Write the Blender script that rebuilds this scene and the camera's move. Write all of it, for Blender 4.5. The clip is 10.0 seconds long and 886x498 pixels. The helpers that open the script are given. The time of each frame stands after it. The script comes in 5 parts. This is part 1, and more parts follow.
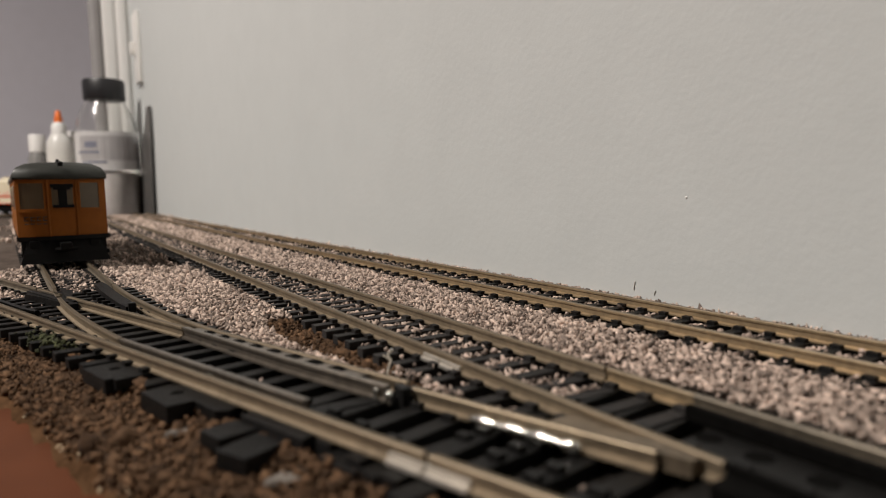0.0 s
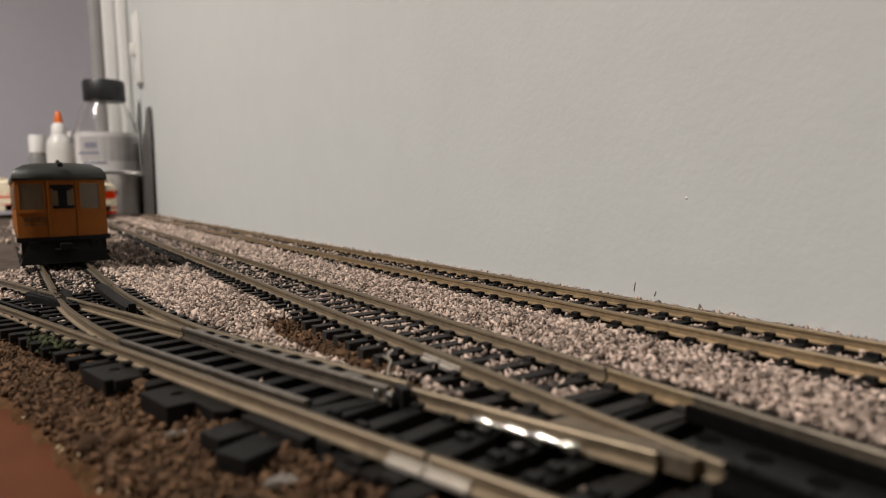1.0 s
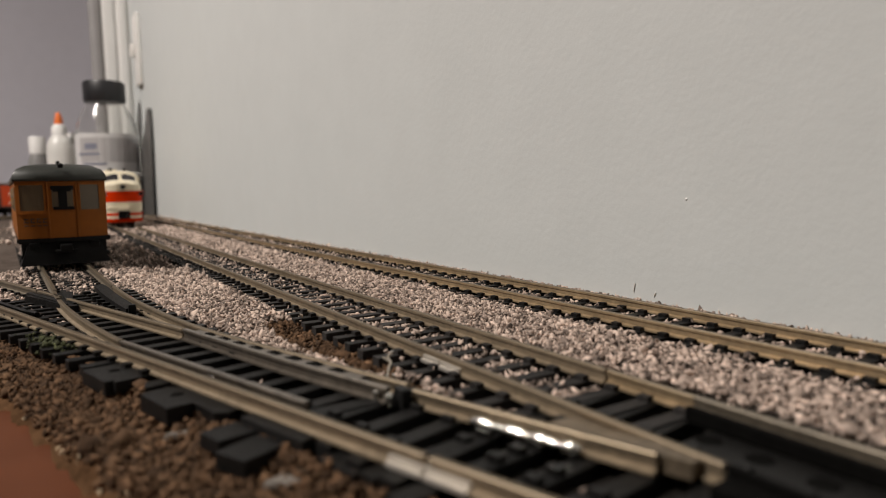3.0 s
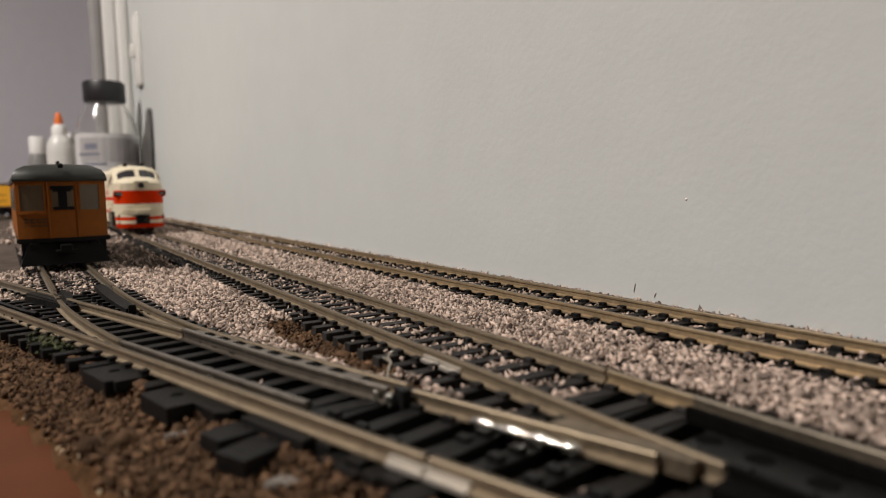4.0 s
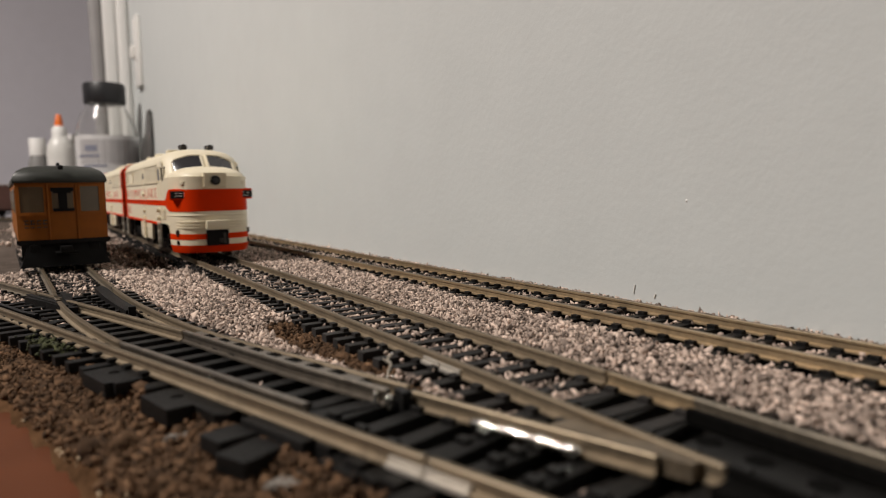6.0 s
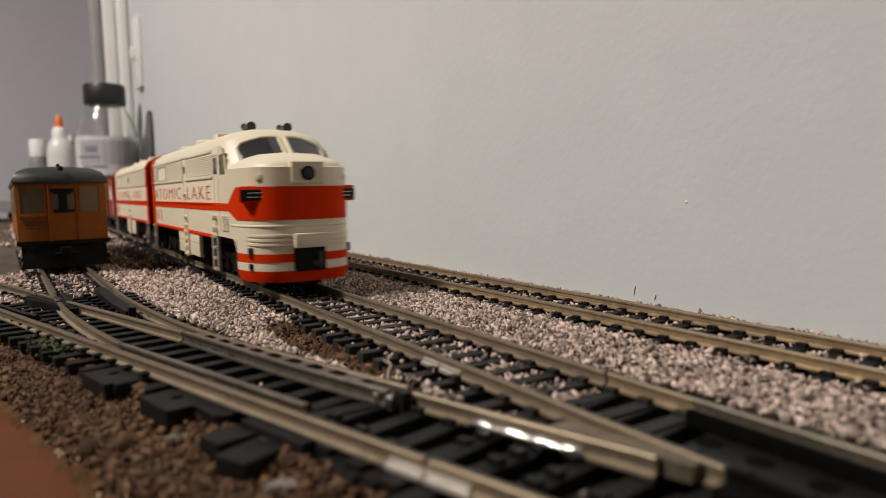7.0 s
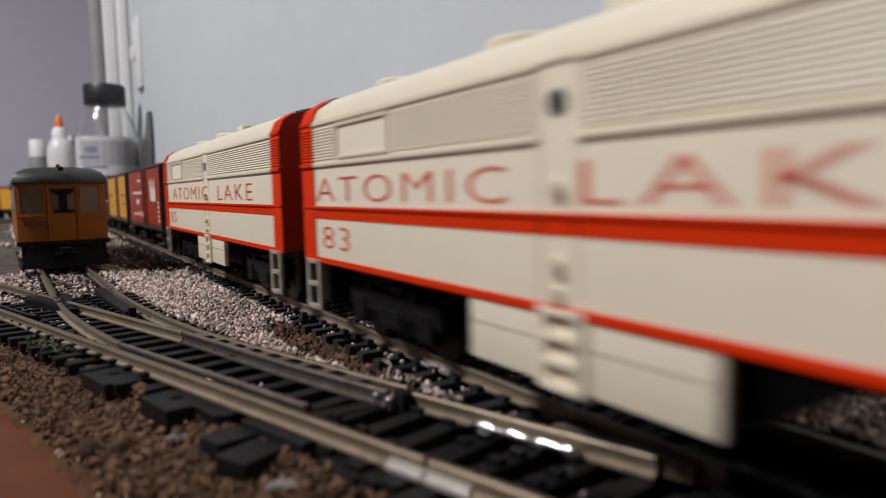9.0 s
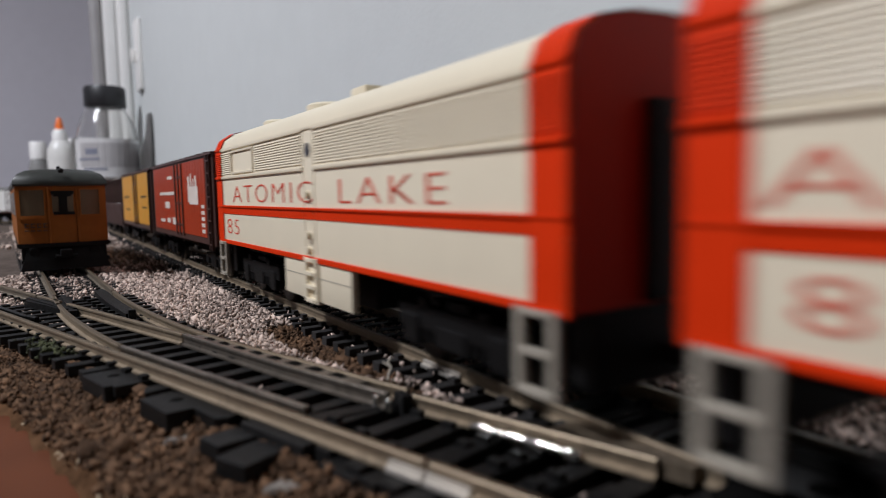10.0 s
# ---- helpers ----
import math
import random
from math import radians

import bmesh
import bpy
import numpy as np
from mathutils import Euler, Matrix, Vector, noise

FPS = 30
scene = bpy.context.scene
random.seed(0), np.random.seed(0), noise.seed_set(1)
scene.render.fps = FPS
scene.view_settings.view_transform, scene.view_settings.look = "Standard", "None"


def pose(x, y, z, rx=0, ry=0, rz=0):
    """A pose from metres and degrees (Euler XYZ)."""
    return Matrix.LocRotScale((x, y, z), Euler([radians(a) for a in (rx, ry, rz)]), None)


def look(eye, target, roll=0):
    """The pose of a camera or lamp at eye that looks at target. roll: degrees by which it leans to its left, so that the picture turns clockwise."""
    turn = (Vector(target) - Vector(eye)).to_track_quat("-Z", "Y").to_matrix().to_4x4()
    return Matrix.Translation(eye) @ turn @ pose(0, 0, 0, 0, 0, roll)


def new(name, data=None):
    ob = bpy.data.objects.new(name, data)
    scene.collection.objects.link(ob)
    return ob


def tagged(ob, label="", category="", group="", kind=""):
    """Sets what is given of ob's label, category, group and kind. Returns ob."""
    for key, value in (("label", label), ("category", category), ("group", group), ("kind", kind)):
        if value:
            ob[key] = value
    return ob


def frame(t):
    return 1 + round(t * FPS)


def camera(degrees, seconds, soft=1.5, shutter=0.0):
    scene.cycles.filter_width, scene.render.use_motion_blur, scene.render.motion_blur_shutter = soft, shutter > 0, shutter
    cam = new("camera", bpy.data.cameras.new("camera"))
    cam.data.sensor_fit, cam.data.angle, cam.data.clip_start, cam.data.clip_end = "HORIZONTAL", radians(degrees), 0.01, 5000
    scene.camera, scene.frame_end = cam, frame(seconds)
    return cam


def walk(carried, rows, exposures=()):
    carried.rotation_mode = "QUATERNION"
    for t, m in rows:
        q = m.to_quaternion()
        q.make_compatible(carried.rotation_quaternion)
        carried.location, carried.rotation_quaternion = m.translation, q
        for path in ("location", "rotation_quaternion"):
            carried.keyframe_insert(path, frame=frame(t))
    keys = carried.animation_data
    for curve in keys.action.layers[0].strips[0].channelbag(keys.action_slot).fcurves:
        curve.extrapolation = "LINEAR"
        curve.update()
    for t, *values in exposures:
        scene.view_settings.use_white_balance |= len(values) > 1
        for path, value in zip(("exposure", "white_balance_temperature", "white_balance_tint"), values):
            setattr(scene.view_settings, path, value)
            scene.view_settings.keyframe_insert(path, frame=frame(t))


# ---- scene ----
# ---------------- camera ----------------
# A phone lying on the layout: its place is fixed, it only tips back a little.
MM = 0.001
YAW, PITCH, ROLL, EYE = 32.0, 5.61, -1.1, (0.0, 0.0, 0.0325)
SINK = [(0.0, 0.0), (0.5, 1.3), (1.0, 1.3), (1.5, 0.2), (2.0, 0.3), (2.5, 3.0), (4.0, 3.4), (4.5, 3.0), (5.0, 3.0),
        (5.5, 4.4), (7.0, 8.0), (7.5, 7.8), (8.0, 7.4), (8.5, 8.4), (9.0, 8.5), (9.5, 10.0), (10.0, 12.0)]


def view(tip):
    a, b = radians(YAW), radians(PITCH) - math.atan(tip / 1150.0)
    way = Vector((math.sin(a) * math.cos(b), math.cos(a) * math.cos(b), -math.sin(b)))
    return look(EYE, Vector(EYE) + way, ROLL)


cam = camera(68.57, 10.0, soft=0.75, shutter=0.95)
cam.data.dof.use_dof = True
cam.data.dof.focus_distance = 0.192
cam.data.dof.aperture_fstop = 17.5
walk(cam, [(t, view(d)) for t, d in SINK],
     exposures=[(0.0, 0.0, 6500, 10), (6.8, 0.0, 6500, 10), (7.6, 0.0, 6500, 10), (8.3, 0.0, 6400, 10), (9.0, -0.02, 5720, 10), (10.0, -0.02, 5560, 10)])

# ---------------- light ----------------
world = bpy.data.worlds.new("world")
scene.world = world
world.use_nodes = True
world.node_tree.nodes["Background"].inputs[0].default_value = (0.02, 0.02, 0.022, 1)
world.node_tree.nodes["Background"].inputs[1].default_value = 0.3
LAMP_AT = (-0.95, 0.47, 1.34)
lamp_data = bpy.data.lights.new("ceiling_lamp_light", "AREA")
lamp_data.shape, lamp_data.size = "DISK", 0.26
lamp_data.energy = 39.5
lamp_data.color = (1.0, 0.925, 0.855)
lamp_ob = new("ceiling_lamp_light", lamp_data)
lamp_ob.matrix_world = pose(*LAMP_AT)


# ---------------- materials ----------------
def material(name, base, rough=0.6, metal=0.0, vary=0.15, scale=200.0, bump=0.0, bump_scale=900.0, island=0.0, second=None,
             spec=0.5, obj_random=0.0, coat=0.0):
    """A procedural surface: colour varied at two scales, optional relief and a spread of tone from piece to piece."""
    m = bpy.data.materials.new(name)
    m.use_nodes = True
    nt = m.node_tree
    n, l = nt.nodes, nt.links
    b = n["Principled BSDF"]
    b.inputs["Roughness"].default_value = rough
    b.inputs["Metallic"].default_value = metal
    b.inputs["Specular IOR Level"].default_value = spec
    b.inputs["Coat Weight"].default_value = coat
    tc = n.new("ShaderNodeTexCoord")
    big, fine = n.new("ShaderNodeTexNoise"), n.new("ShaderNodeTexNoise")
    for node, s in ((big, scale * 0.12), (fine, scale)):
        node.inputs["Scale"].default_value = s
        node.inputs["Detail"].default_value = 4.0
        l.new(tc.outputs["Object"], node.inputs["Vector"])
    add = n.new("ShaderNodeMath")
    l.new(big.outputs["Fac"], add.inputs[0])
    l.new(fine.outputs["Fac"], add.inputs[1])
    ramp = n.new("ShaderNodeMapRange")
    ramp.inputs["From Min"].default_value, ramp.inputs["From Max"].default_value = 0.65, 1.35
    l.new(add.outputs[0], ramp.inputs["Value"])
    mix = n.new("ShaderNodeMix")
    mix.data_type = "RGBA"
    lo = second or tuple(c * (1 - vary) for c in base)
    hi = base if second else tuple(min(1, c * (1 + vary)) for c in base)
    mix.inputs["A"].default_value, mix.inputs["B"].default_value = (*lo, 1), (*hi, 1)
    l.new(ramp.outputs["Result"], mix.inputs["Factor"])
    out = mix.outputs["Result"]
    if island or obj_random:
        rnd = n.new("ShaderNodeNewGeometry").outputs["Random Per Island"] if island else n.new("ShaderNodeObjectInfo").outputs["Random"]
        amount = island or obj_random
        mr = n.new("ShaderNodeMapRange")
        mr.inputs["To Min"].default_value, mr.inputs["To Max"].default_value = 1 - amount, 1 + amount
        l.new(rnd, mr.inputs["Value"])
        hsv = n.new("ShaderNodeHueSaturation")
        l.new(mr.outputs["Result"], hsv.inputs["Value"])
        l.new(out, hsv.inputs["Color"])
        out = hsv.outputs["Color"]
    l.new(out, b.inputs["Base Color"])
    if bump:
        bn, bp = n.new("ShaderNodeTexNoise"), n.new("ShaderNodeBump")
        bn.inputs["Scale"].default_value, bn.inputs["Detail"].default_value = bump_scale, 5.0
        l.new(tc.outputs["Object"], bn.inputs["Vector"])
        bp.inputs["Strength"].default_value, bp.inputs["Distance"].default_value = bump, 0.0004
        l.new(bn.outputs["Fac"], bp.inputs["Height"])
        l.new(bp.outputs["Normal"], b.inputs["Normal"])
    rr = n.new("ShaderNodeMapRange")
    rr.inputs["To Min"].default_value, rr.inputs["To Max"].default_value = max(0.03, rough - 0.09), min(1, rough + 0.09)
    l.new(fine.outputs["Fac"], rr.inputs["Value"])
    l.new(rr.outputs["Result"], b.inputs["Roughness"])
    return m


def glass(name, colour, rough=0.03, ior=1.45):
    m = bpy.data.materials.new(name)
    m.use_nodes = True
    b = m.node_tree.nodes["Principled BSDF"]
    b.inputs["Base Color"].default_value = (*colour, 1)
    b.inputs["Roughness"].default_value = rough
    b.inputs["IOR"].default_value = ior
    b.inputs["Transmission Weight"].default_value = 1.0
    return m


M_WALL = material("wall_paint", (0.588, 0.612, 0.606), 0.75, vary=0.025, scale=60, bump=0.22, bump_scale=420, spec=0.3)
M_WALL_FAR = material("lavender_paint", (0.70, 0.68, 0.735), 0.8, vary=0.03, scale=30, bump=0.1, bump_scale=200, spec=0.3)
M_DIMWALL = material("dimmed_wall_paint", (0.24, 0.23, 0.22), 0.8, vary=0.05, scale=30)
M_TRIM = material("white_trim_paint", (0.78, 0.77, 0.75), 0.45, vary=0.03, scale=40)
M_POST = material("grey_post_paint", (0.30, 0.29, 0.29), 0.5, vary=0.08, scale=40)
M_PLATE = material("switch_plate_plastic", (0.82, 0.81, 0.78), 0.35, vary=0.02)
M_CEIL = material("ceiling_paint", (0.42, 0.415, 0.41), 0.9, vary=0.03, scale=20)
M_FLOOR = material("room_carpet", (0.16, 0.13, 0.11), 0.95, vary=0.2, scale=300)
M_BOARD = material("brown_hardboard", (0.105, 0.034, 0.014), 0.6, spec=0.14, vary=0.16, scale=120, bump=0.1, bump_scale=1500)
M_BED = material("grey_roadbed", (0.065, 0.054, 0.048), 1.0, spec=0.05, vary=0.4, scale=900, bump=0.6, bump_scale=1500)
M_SOILBED = material("brown_soil", (0.085, 0.046, 0.024), 1.0, spec=0.0, vary=0.5, scale=900, bump=0.8, bump_scale=1500)
M_STONE = material("pink_grey_stone", (0.43, 0.338, 0.283), 0.9, vary=0.25, scale=900, bump=0.4, bump_scale=2500, island=0.78, spec=0.25)
M_CRUMB = material("soil_crumb", (0.105, 0.060, 0.033), 0.95, vary=0.5, scale=700, bump=0.6, bump_scale=2500, island=0.62, spec=0.2)
# bare bed without stones; shade beside the siding is put into its tone
M_SHADEBED = material("shaded_bare_bed", (0.10, 0.08, 0.068), 1.0, vary=0.35, scale=700, bump=0.5, spec=0.0)
M_DARKBED = material("near_black_bed", (0.009, 0.0075, 0.006), 0.95, vary=0.5, scale=900, bump=0.5, spec=0.2)
M_SMEAR = material("dried_glue", (0.17, 0.15, 0.13), 0.4, vary=0.2, scale=500, bump=0.4)
M_FLAKE = material("pale_wood_flake", (0.40, 0.31, 0.20), 0.9, vary=0.2, scale=900)
M_MOSS = material("green_turf", (0.045, 0.05, 0.018), 0.95, vary=0.4, scale=900, island=0.4)
M_TIE = material("black_tie_plastic", (0.0075, 0.0072, 0.007), 0.5, spec=0.22, vary=0.3, scale=1100, bump=0.35, bump_scale=1800, obj_random=0.35)
M_FROG = material("black_frog_plastic", (0.0045, 0.0043, 0.004), 0.8, spec=0.03, vary=0.3, scale=900, bump=0.3)
M_TIE_DUST = material("dusty_tie_plastic", (0.024, 0.022, 0.021), 0.65, spec=0.25, vary=0.5, scale=1100, bump=0.35, bump_scale=1800, obj_random=0.4)
M_RAIL = material("nickel_silver_rail", (0.40, 0.30, 0.185), 0.42, metal=0.55, vary=0.25, scale=700, bump=0.15, bump_scale=1400)
M_RAILTOP = material("polished_rail_head", (0.225, 0.18, 0.126), 0.5, metal=1.0, vary=0.15, scale=500)
M_POINT = material("dull_frog_metal", (0.19, 0.15, 0.105), 0.5, metal=0.6, vary=0.4, scale=500, bump=0.3, bump_scale=1200)
M_RAILGREY = material("dull_rail_side", (0.275, 0.218, 0.150), 0.5, metal=0.55, vary=0.25, scale=700, bump=0.15, bump_scale=1400)
M_RAILDARK = material("tarnished_rail", (0.18, 0.152, 0.115), 0.5, metal=0.55, vary=0.3, scale=700)
M_POINTRAIL = material("worn_point_rail", (0.15, 0.128, 0.104), 0.34, metal=0.55, vary=0.35, scale=600, bump=0.3, bump_scale=900)
M_JOIN = material("silver_rail_joiner", (0.62, 0.58, 0.52), 0.48, metal=0.7, vary=0.12, scale=600)
M_SOLDER = material("bright_solder", (0.88, 0.86, 0.80), 0.16, metal=1.0, vary=0.08, scale=900, bump=0.5, bump_scale=1200)
M_CREAM = material("cream_loco_plastic", (0.75, 0.672, 0.505), 0.42, vary=0.03, scale=150, spec=0.35)
M_RED = material("orange_red_paint", (0.62, 0.033, 0.001), 0.55, spec=0.05, vary=0.05, scale=200)
# the orange-red of the bands, with the end walls' shade in the colour
M_REDSHADE = material("shaded_red_paint", (0.40, 0.028, 0.009), 0.55, spec=0.2, vary=0.08, scale=200)
M_LETTER = material("red_lettering", (0.58, 0.048, 0.014), 0.6, vary=0.12, scale=900)
M_BLACK = material("black_underframe_plastic", (0.007, 0.0066, 0.0066), 0.55, spec=0.14, vary=0.3, scale=700, bump=0.2, bump_scale=1500)
M_WIN = material("smoked_window_plastic", (0.032, 0.031, 0.034), 0.12, vary=0.15, scale=200)
M_STEEL = material("grey_step_plastic", (0.36, 0.325, 0.265), 0.45, vary=0.1, scale=400)
M_WHEEL = material("wheel_steel", (0.07, 0.065, 0.06), 0.45, metal=1.0, vary=0.2, scale=500)
M_BRONZE = material("dark_horn_metal", (0.045, 0.042, 0.04), 0.3, metal=0.5, vary=0.2, scale=600)
M_TRACTION = material("traction_orange_paint", (0.255, 0.082, 0.010), 0.6, spec=0.2, vary=0.12, scale=300, bump=0.1)
M_TRACROOF = material("dull_green_grey_roof", (0.032, 0.034, 0.029), 0.42, spec=0.35, vary=0.2, scale=300)
M_TRACWIN = material("clouded_window_plastic", (0.105, 0.078, 0.045), 0.25, vary=0.15, scale=120)
M_BOXRED = material("oxide_red_car_side", (0.36, 0.036, 0.005), 0.45, vary=0.1, scale=250)
M_BOXDARK = material("dark_brown_car_paint", (0.065, 0.030, 0.024), 0.5, vary=0.2, scale=250)
M_YELLOW = material("reefer_yellow_paint", (0.66, 0.32, 0.022), 0.45, vary=0.08, scale=250)
M_GREYCAR = material("grey_car_paint", (0.22, 0.215, 0.21), 0.5, vary=0.15, scale=250)
M_WHITECAR = material("white_car_paint", (0.70, 0.69, 0.66), 0.45, vary=0.06, scale=250)
M_WHITEMARK = material("white_lettering", (0.70, 0.62, 0.55), 0.6, vary=0.1, scale=900)
M_ROOFWALK = material("pale_roof_walk", (0.42, 0.40, 0.37), 0.7, vary=0.15, scale=500)
M_DARKMARK = material("black_lettering", (0.05, 0.035, 0.02), 0.6, vary=0.1, scale=900)
M_LID = material("black_lid_plastic", (0.014, 0.014, 0.016), 0.45, vary=0.2, scale=100)
M_CLEAR = glass("clear_jar_plastic", (0.97, 0.97, 0.96), 0.12, 1.25)
M_POWDER = material("grey_beige_powder", (0.42, 0.39, 0.375), 0.95, vary=0.15, scale=150)
M_LABEL = material("white_paper_label", (0.62, 0.61, 0.61), 0.6, vary=0.04, scale=80)
M_INK = material("grey_blue_ink", (0.20, 0.21, 0.27), 0.6, vary=0.1, scale=200)
M_TINT = material("grey_label_tint", (0.40, 0.385, 0.39), 0.6, vary=0.1, scale=60)
M_MILKY = material("milky_bottle_plastic", (0.68, 0.67, 0.64), 0.35, vary=0.05, scale=80)
M_ORANGE = material("orange_cap_plastic", (0.78, 0.17, 0.025), 0.4, vary=0.05, scale=100)
M_BLADE = material("dark_blade_steel", (0.13, 0.125, 0.12), 0.45, metal=0.3, vary=0.2, scale=150)


# ---------------- small mesh tools (millimetres in, metres out) ----------------
def finish(name, bm, mats, parent=None, label="", smooth=False, recalc=True):
    if recalc:
        bmesh.ops.recalc_face_normals(bm, faces=bm.faces)
    bmesh.ops.scale(bm, vec=(MM, MM, MM), verts=bm.verts)
    me = bpy.data.meshes.new(name)
    bm.to_mesh(me)
    bm.free()
    for m in (mats if isinstance(mats, (list, tuple)) else [mats]):
        me.materials.append(m)
    if smooth:
        me.polygons.foreach_set("use_smooth", [True] * len(me.polygons))
        me.set_sharp_from_angle(angle=radians(38))
    ob = new(name, me)
    ob.parent = parent
    if label:
        tagged(ob, label=label)
    return ob


def part(name, bm, mats, parent, label="", smooth=False):
    return finish(name, bm, mats, parent, label, smooth)


def same(name, source, parent, x=0, y=0, z=0, rz=0):
    """Another object on the same mesh; place in millimetres."""
    ob = new(name, source.data)
    ob.parent = parent
    ob.location = (x * MM, y * MM, z * MM)
    ob.rotation_euler = (0, 0, radians(rz))
    return ob


def thing(name, label, category, group="", kind=""):
    return tagged(new(name), label, category, group, kind)


def box(bm, x0, x1, y0, y1, z0, z1, bevel=0.0, mat=0):
    r = bmesh.ops.create_cube(bm, size=1.0)
    vs = r["verts"]
    bmesh.ops.scale(bm, vec=(x1 - x0, y1 - y0, z1 - z0), verts=vs)
    bmesh.ops.translate(bm, vec=((x0 + x1) / 2, (y0 + y1) / 2, (z0 + z1) / 2), verts=vs)
    faces = list({f for v in vs for f in v.link_faces})
    if bevel:
        out = bmesh.ops.bevel(bm, geom=list({e for v in vs for e in v.link_edges}), offset=bevel, segments=2, affect="EDGES", profile=0.6)
        faces = list(set(f for f in faces if f.is_valid) | set(out["faces"]))
    for f in faces:
        f.material_index = mat
    return bm


def side(s, a, b):
    """The span between two distances from the middle, on the side s."""
    return min(s * a, s * b), max(s * a, s * b)


def rod(bm, a, b, r, n=10, r2=None, mat=0):
    a, b = Vector(a), Vector(b)
    m = Matrix.Translation((a + b) / 2) @ (b - a).to_track_quat("Z", "Y").to_matrix().to_4x4()
    out = bmesh.ops.create_cone(bm, cap_ends=True, segments=n, radius1=r, radius2=r if r2 is None else r2, depth=(b - a).length, matrix=m)
    for f in {f for v in out["verts"] for f in v.link_faces}:
        f.material_index = mat
    return bm


def turned(bm, outline, n=32, cx=0, cy=0, mat=0):
    """A round body from (radius, height) pairs."""
    rings = [[bm.verts.new((cx + r * math.cos(2 * math.pi * k / n), cy + r * math.sin(2 * math.pi * k / n), z)) for k in range(n)] for r, z in outline]
    for a, b in zip(rings[:-1], rings[1:]):
        for k in range(n):
            bm.faces.new((a[k], a[(k + 1) % n], b[(k + 1) % n], b[k])).material_index = mat
    bm.faces.new(rings[0][::-1]).material_index = mat
    bm.faces.new(rings[-1]).material_index = mat
    return bm


def loft(bm, rows, close=False, mat=0):
    """Quads between rows of points of equal length."""
    vs = [[bm.verts.new(p) for p in row] for row in rows]
    for a, b in zip(vs[:-1], vs[1:]):
        m = len(a)
        for k in range(m if close else m - 1):
            bm.faces.new((a[k], a[(k + 1) % m], b[(k + 1) % m], b[k])).material_index = mat
    return vs


def letters(text, size, wide, mat, parent, origin, name="lettering", spacing=1.2, right=True, thin=-0.022):
    """Raised lettering on a side of constant x; reads along +y on the +x side and along -y on the -x side."""
    cu = bpy.data.curves.new(name, "FONT")
    cu.body, cu.size, cu.extrude, cu.space_character = text, size * MM / 0.73, 0.00006, spacing
    cu.offset = thin * size * MM
    cu.resolution_u = 3
    tmp = bpy.data.objects.new(name, cu)
    me = bpy.data.meshes.new_from_object(tmp)
    bpy.data.objects.remove(tmp)
    bpy.data.curves.remove(cu)
    xs = [v.co.x for v in me.vertices]
    k = wide * MM / (max(xs) - min(xs))
    lo = min(xs)
    for v in me.vertices:
        u, w, d = (v.co.x - lo) * k, v.co.y, v.co.z
        v.co = Vector((origin[0] * MM + (d if right else -d), origin[1] * MM + (u if right else -u), origin[2] * MM + w))
    me.materials.append(mat)
    ob = new(name, me)
    ob.parent = parent
    return ob


# ---------------- the room ----------------
def slab(name, label, x0, x1, y0, y1, z0, z1, mat):
    bm = bmesh.new()
    box(bm, x0, x1, y0, y1, z0, z1)
    return tagged(finish(name, bm, mat), label, "wall" if "wall" in name else name.split("_")[0], kind="structure")


WALL_X, CORNER_Y, END_Y, FLOOR_Z, CEIL_Z = 142.0, 1152.0, 2300.0, -900.0, 1500.0
slab("wall_east", "pale grey painted wall with small scuffs beside the tracks", WALL_X, WALL_X + 110, -1700, CORNER_Y, FLOOR_Z, CEIL_Z, M_WALL)
slab("wall_passage", "plain lavender grey passage wall", WALL_X + 600, WALL_X + 700, CORNER_Y, END_Y, FLOOR_Z, CEIL_Z, M_WALL_FAR)
slab("wall_stub", "plain grey wall beside the passage", WALL_X + 110, WALL_X + 700, CORNER_Y - 100, CORNER_Y, FLOOR_Z, CEIL_Z, M_WALL)
slab("wall_north", "dim lavender grey wall behind the jars", -2700, WALL_X + 700, END_Y, END_Y + 110, FLOOR_Z, CEIL_Z, M_WALL_FAR)
# Unseen walls and ceiling, toned down to cut fill bouncing onto the layout.
slab("wall_south", "unseen painted room wall darkened against bounce", -2700, WALL_X + 110, -1810, -1700, FLOOR_Z, CEIL_Z, M_DIMWALL)
slab("wall_west", "unseen painted room wall darkened against bounce", -2810, -2700, -1810, END_Y + 110, FLOOR_Z, CEIL_Z, M_DIMWALL)
slab("ceiling", "unseen ceiling darkened against bounce", -2810, WALL_X + 700, -1810, END_Y + 110, CEIL_Z, CEIL_Z + 60, M_CEIL)
slab("floor", "dark brown carpet floor", -2810, WALL_X + 700, -1810, END_Y + 110, FLOOR_Z - 60, FLOOR_Z, M_FLOOR)


def ceiling_lamp():
    t = thing("ceiling_lamp", "round white ceiling lamp with a glowing diffuser", "lamp")
    x, y, z = (c / MM for c in LAMP_AT)
    part("housing", turned(bmesh.new(), [(150, z + 60), (150, z + 200)], 32, x, y), M_TRIM, t)
    t2 = turned(bmesh.new(), [(142, z + 44), (146, z + 60)], 32, x, y)
    m = bpy.data.materials.new("lamp_glow")
    m.use_nodes = True
    m.node_tree.nodes["Principled BSDF"].inputs["Emission Color"].default_value = (1, 0.88, 0.74, 1)
    m.node_tree.nodes["Principled BSDF"].inputs["Emission Strength"].default_value = 4.0
    part("diffuser", t2, m, t)


ceiling_lamp()


